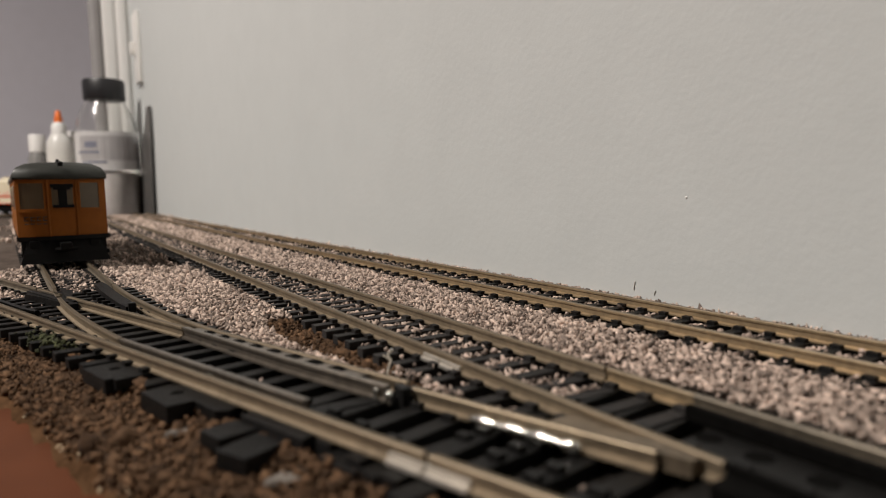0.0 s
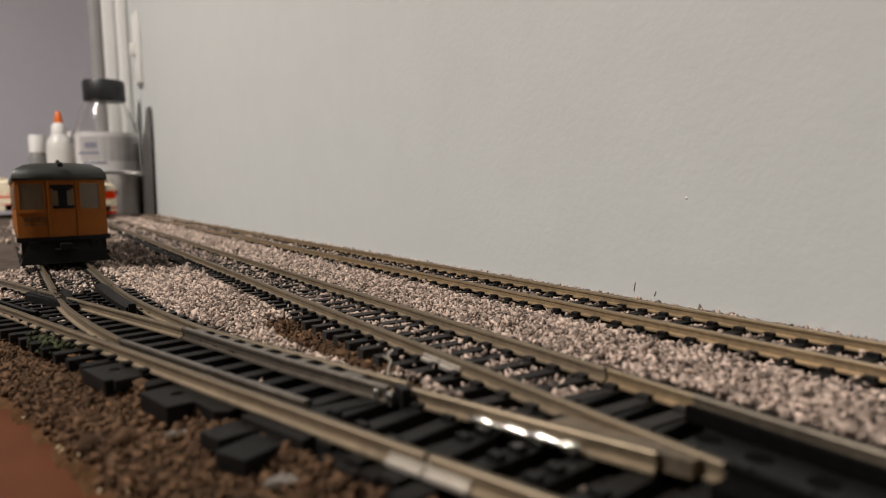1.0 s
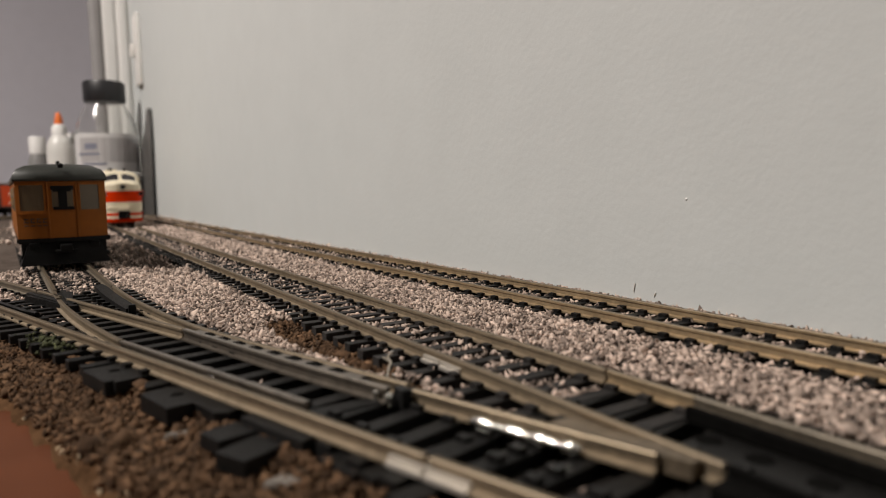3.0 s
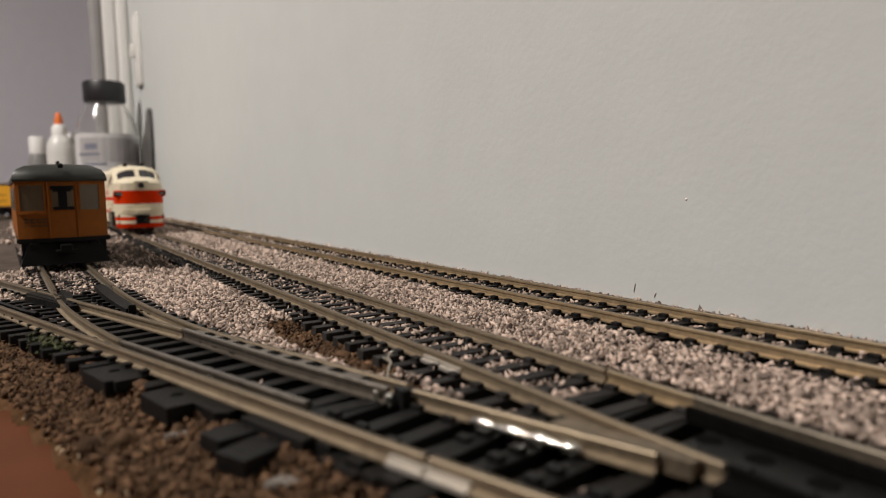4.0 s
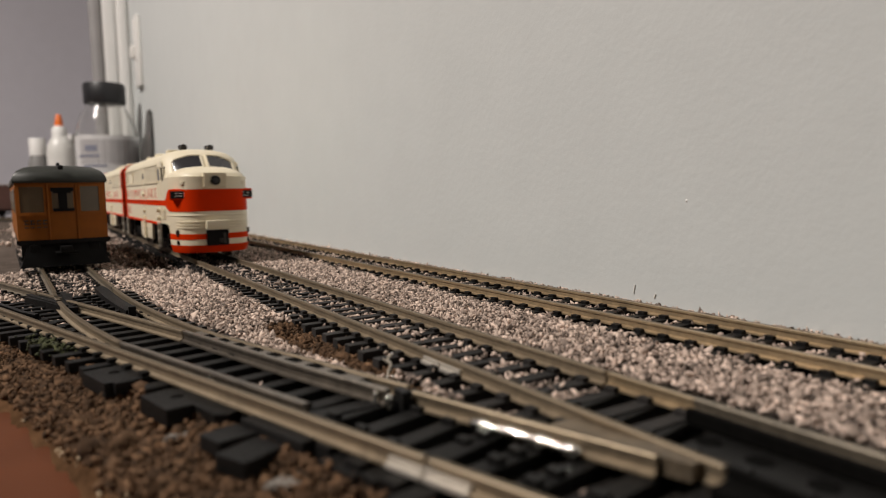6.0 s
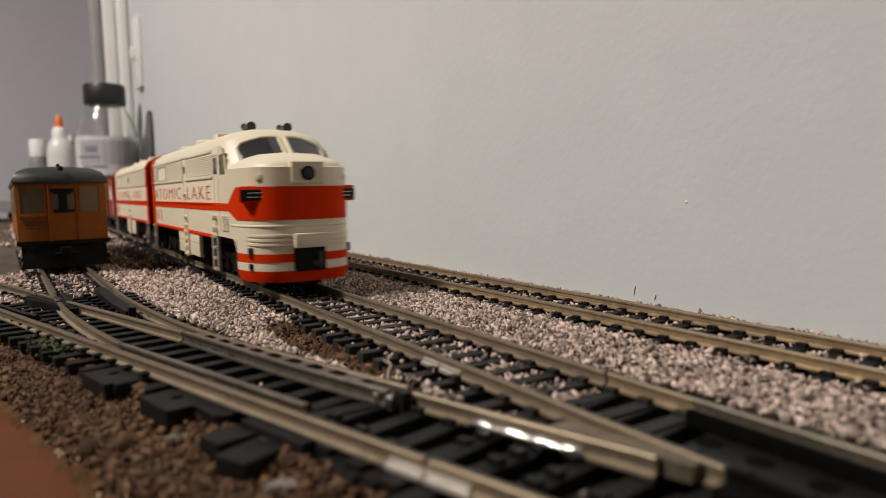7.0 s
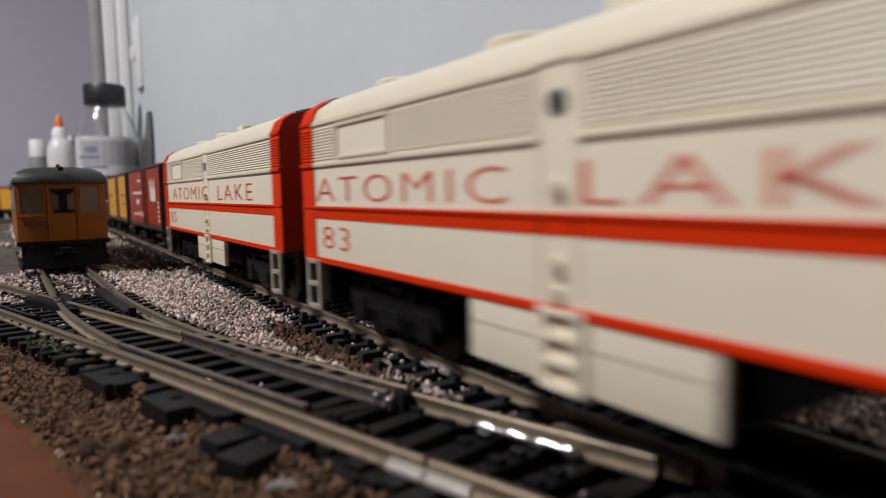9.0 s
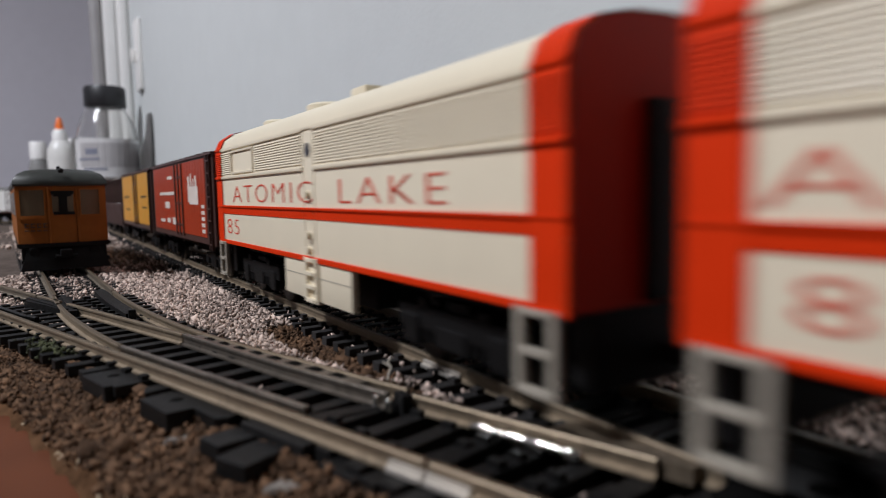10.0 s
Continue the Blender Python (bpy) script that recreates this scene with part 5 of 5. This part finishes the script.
def roadbed():
    xs = np.concatenate([np.arange(-560, -40, 8), np.arange(-40, 143, 3.0)])
    xs[-1] = WALL_X + 2
    ys = np.concatenate([np.arange(-120, 360, 4.0), np.arange(360, 1380, 10)])
    verts = [(x * MM, y * MM, bed_height(x, y) * MM) for y in ys for x in xs]
    n = len(xs)
    faces, mats = [], []
    for j in range(len(ys) - 1):
        for i in range(n - 1):
            if ys[j + 1] > CORNER_Y - 28 and xs[i + 1] > 82:
                continue
            faces.append((j * n + i, j * n + i + 1, (j + 1) * n + i + 1, (j + 1) * n + i))
            xm, ym = (xs[i] + xs[i + 1]) / 2, (ys[j] + ys[j + 1]) / 2
            # near-black ground below the ties of both switches
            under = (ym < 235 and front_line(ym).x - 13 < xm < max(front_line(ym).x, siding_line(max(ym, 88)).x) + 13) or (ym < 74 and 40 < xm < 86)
            bare = (ym > 335 and xm < siding_line(ym).x - 12) or in_shade(xm, ym)
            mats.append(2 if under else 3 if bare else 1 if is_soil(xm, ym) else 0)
    me = bpy.data.meshes.new("ground")
    me.from_pydata(verts, [], faces)
    me.materials.append(M_BED)
    me.materials.append(M_SOILBED)
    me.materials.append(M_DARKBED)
    me.materials.append(M_SHADEBED)
    me.polygons.foreach_set("material_index", mats)
    me.polygons.foreach_set("use_smooth", [True] * len(faces))
    tagged(new("ground", me), "grey roadbed with brown soil along the front edge", "ground", kind="structure")


roadbed()

STONE_V = np.array([(1, 0, 0), (-1, 0, 0), (0, 1, 0), (0, -1, 0), (0.62, 0.62, 0.62), (-0.62, 0.62, 0.5), (-0.55, -0.6, 0.6), (0.6, -0.55, 0.55), (0, 0, -0.8)], float)
STONE_F = np.array([(4, 5, 6), (4, 6, 7), (0, 2, 4), (2, 5, 4), (2, 1, 5), (1, 6, 5), (1, 3, 6), (3, 7, 6), (3, 0, 7), (0, 4, 7),
                    (0, 8, 2), (2, 8, 1), (1, 8, 3), (3, 8, 0)])


def scatter(name, label, mat, points, size, rng, flat=0.75, long=1.35, spread=0.28):
    """Many small angular stones in one mesh; points are in millimetres."""
    n = len(points)
    p = np.array(points)
    r = size * np.exp(rng.normal(0, spread, n))[:, None, None]
    base = STONE_V[None] * (1 + rng.uniform(-0.42, 0.42, (n, len(STONE_V), 3)))
    base = base * np.stack([rng.uniform(0.8, long, n), rng.uniform(0.7, 1.05, n), rng.uniform(flat - 0.2, flat + 0.2, n)], 1)[:, None, :]
    q = rng.normal(0, 1, (n, 4))
    q /= np.linalg.norm(q, axis=1)[:, None]
    w, x, y, z = q.T
    R = np.stack([1 - 2 * (y * y + z * z), 2 * (x * y - z * w), 2 * (x * z + y * w), 2 * (x * y + z * w), 1 - 2 * (x * x + z * z), 2 * (y * z - x * w),
                  2 * (x * z - y * w), 2 * (y * z + x * w), 1 - 2 * (x * x + y * y)], 1).reshape(n, 3, 3)
    v = np.einsum("nij,nkj->nki", R, base) * r + p[:, None, :]
    k = len(STONE_V)
    f = (STONE_F[None] + (np.arange(n) * k)[:, None, None]).reshape(-1, 3)
    me = bpy.data.meshes.new(name)
    me.vertices.add(n * k)
    me.vertices.foreach_set("co", (v.reshape(-1) * MM).astype(np.float32))
    me.loops.add(len(f) * 3)
    me.loops.foreach_set("vertex_index", f.reshape(-1).astype(np.int32))
    me.polygons.add(len(f))
    me.polygons.foreach_set("loop_start", (np.arange(len(f)) * 3).astype(np.int32))
    me.update(calc_edges=True)
    me.validate()
    me.materials.append(mat)
    return tagged(new(name, me), label, "gravel", kind="stuff")


def clear_of_rails(x, y):
    """True away from rail feet; the height of the fill depends on which track it lies in."""
    rails = [T2 - 8.25, T2 + 8.25, T3 - 8.25, T3 + 8.25]
    if y < 520:
        f = front_line(y).x
        rails += [f - SF, f + SF]
    if y > 88:
        s = siding_line(y).x
        rails += [s - 8.25, s + 8.25]
    return all(abs(x - r) > 1.5 for r in rails)


def ballast():
    rng = np.random.default_rng(4)
    grey, soil = [], []
    zones = [(-40, WALL_X, 20, 260, 0.72), (-60, WALL_X, 260, 520, 1.0), (-160, WALL_X, 520, 1000, 2.0)]
    for x0, x1, y0, y1, pitch in zones:
        n = int((x1 - x0) * (y1 - y0) / pitch ** 2 * 1.25)
        for x, y in zip(rng.uniform(x0, x1, n), rng.uniform(y0, y1, n)):
            if x < soil_edge(y) + 1.2 + 1.5 * noise.noise((x * 0.2, y * 0.2, 1.0)) and y < 250:
                continue
            if y > 335 and x < siding_line(y).x - 14 and (rng.random() > 0.12 or not (545 < y < 600 or 690 < y < 820)):
                continue
            if in_shade(x, y) and x < T2 - 12 and rng.random() > 0.07:
                continue
            if y > 985 and x > 80:
                continue
            if not clear_of_rails(x, y):
                continue
            f = front_line(y).x
            in_front = abs(x - f) < 16 and y < 240
            in_side = 88 < y and abs(x - siding_line(y).x) < 15 and y < 240
            in_cross = y < 72 and 30 < x < 86
            by_side = y > 200 and abs(x - siding_line(y).x) < 14
            if (by_side and rng.random() > 0.22) or (y > 200 and x < siding_line(y).x - 14 and rng.random() > 0.55):
                continue
            h = bed_height(x, y) + (0.0 if by_side else 0.35)
            on2, on3 = abs(x - T2) < 14.5, abs(x - T3) < 14.5
            if is_soil(x, y):
                if in_front and x > f - 12:
                    if rng.random() > 0.06:
                        continue
                    h = -2.2
                soil.append((x, y, h + rng.uniform(-0.2, 0.7)))
                continue
            if (in_front or in_side or in_cross):
                if rng.random() > (0.012 if y < 190 else 0.5):
                    continue
                h = -1.5 if y < 190 else -0.9
            elif on2 or on3:
                if rng.random() < (0.9 if on2 and x < T2 - 9 else 0.3):
                    continue
                h = (-0.75 if on2 else -0.85) + rng.uniform(-0.4, 0.3)
                if abs((y - (58 if on2 else 30) + 3.36) % 6.72 - 3.36) < 1.75:      # ties stay swept almost clean
                    if rng.random() > (0.05 if y < 300 else 0.12):
                        continue
                    h = 0.3
            else:
                mid = (T2 + T3) / 2
                if abs(x - mid) < 12:
                    h = -0.3 + 0.5 * math.cos((x - mid) / 12 * 1.5) + rng.uniform(-0.5, 0.5)
                elif x > T3 + 14:
                    h = -1.15 + (x - T3 - 14) * 0.14 + rng.uniform(-0.3, 0.25)
                else:
                    h = -0.5 + rng.uniform(-0.4, 0.6) - (1.6 * math.exp(-(((x - rut(y)) / 5) ** 2 + ((y - 138) / 31) ** 2)))
            grey.append((x, y, h))
    for x, y in zip(rng.uniform(-40, 60, 52000), rng.uniform(30, 230, 52000)):
        if is_soil(x, y) and soil_edge(y) + 1.0 < x and (x < front_line(y).x - 11 or x > front_line(y).x + 14):
            soil.append((x, y, bed_height(x, y) + rng.uniform(0.2, 0.9)))
    near = [p for p in grey if p[1] < 260]
    mid = [p for p in grey if 260 <= p[1] < 520]
    far = [p for p in grey if p[1] >= 520]
    scatter("ballast", "loose pinkish grey stone ballast between the tracks", M_STONE, near, 0.49, rng, flat=0.55, long=1.85)
    scatter("ballast", "pinkish grey stone ballast further along the tracks", M_STONE, mid, 0.64, rng, flat=0.55, long=2.0)
    scatter("ballast", "pinkish grey stone ballast at the far end", M_STONE, far, 1.15, rng, flat=0.5)
    scatter("soil", "coarse brown soil crumbs along the front edge", M_CRUMB, soil, 0.37, rng, flat=0.7, long=1.6, spread=0.48)
    flakes = []
    for k in range(26):
        y = rng.uniform(80, 150)
        flakes.append((soil_edge(y) + rng.uniform(0.2, 3.0), y, BOARD_Z + rng.uniform(0.3, 0.9)))
    scatter("wood_flakes", "pale flakes along the broken soil edge", M_FLAKE, flakes, 0.7, rng, flat=0.3, long=2.4)
    moss = []
    for k in range(260):
        y = rng.normal(166, 5)
        x = front_line(y).x - SF - 3.6 + rng.normal(0, 1.6)
        moss.append((x, y, rng.uniform(-1.6, 0.6)))
    scatter("turf", "tuft of dark green turf beside the near rail", M_MOSS, moss, 0.45, rng)


ballast()


def glue_smears():
    """Dried pools of glue on the soil bank."""
    rng = random.Random(12)
    for x, y, r in ((16.6, 100.6, 1.5), (24.6, 76.4, 1.7)):
        bm = bmesh.new()
        rows = []
        for q, z in ((1.0, -0.5), (0.9, 0.15), (0.55, 0.35), (0.05, 0.4)):
            rows.append([Vector((x + r * q * 1.6 * math.cos(a) * (1 + 0.25 * math.sin(3 * a + x)), y + r * q * math.sin(a) * (1 + 0.2 * math.cos(4 * a)),
                                 bed_height(x, y) + 0.75 + z)) for a in np.linspace(0, 2 * math.pi, 25)[:-1]])
        vs = loft(bm, rows, close=True)
        bm.faces.new(vs[-1])
        bm.faces.new(vs[0])
        tagged(finish("glue_smear", bm, M_SMEAR, smooth=True), "dried grey glue smear on the soil", "glue", "glue smears")


glue_smears()


# ---------------- movement ----------------
def headlight_place(t):
    """How far the headlight still is along the main line, in millimetres."""
    return 0.2093 * t ** 3 + (-2.536) * t ** 2 + (-109.69) * t + 1006.9


def motions():
    for ob, off, (b1, b2) in TRAIN:
        rows = []
        for k in range(41):
            t = k * 0.25
            s = headlight_place(t) + off
            p, q = main_line(s + b1), main_line(s + b2)
            d = (q - p).normalized()
            o = p - d * b1
            rows.append((t, pose(o.x * MM, o.y * MM, 2.5 * MM, 0, 0, math.degrees(math.atan2(-d.x, d.y)))))
        walk(ob, rows)


motions()
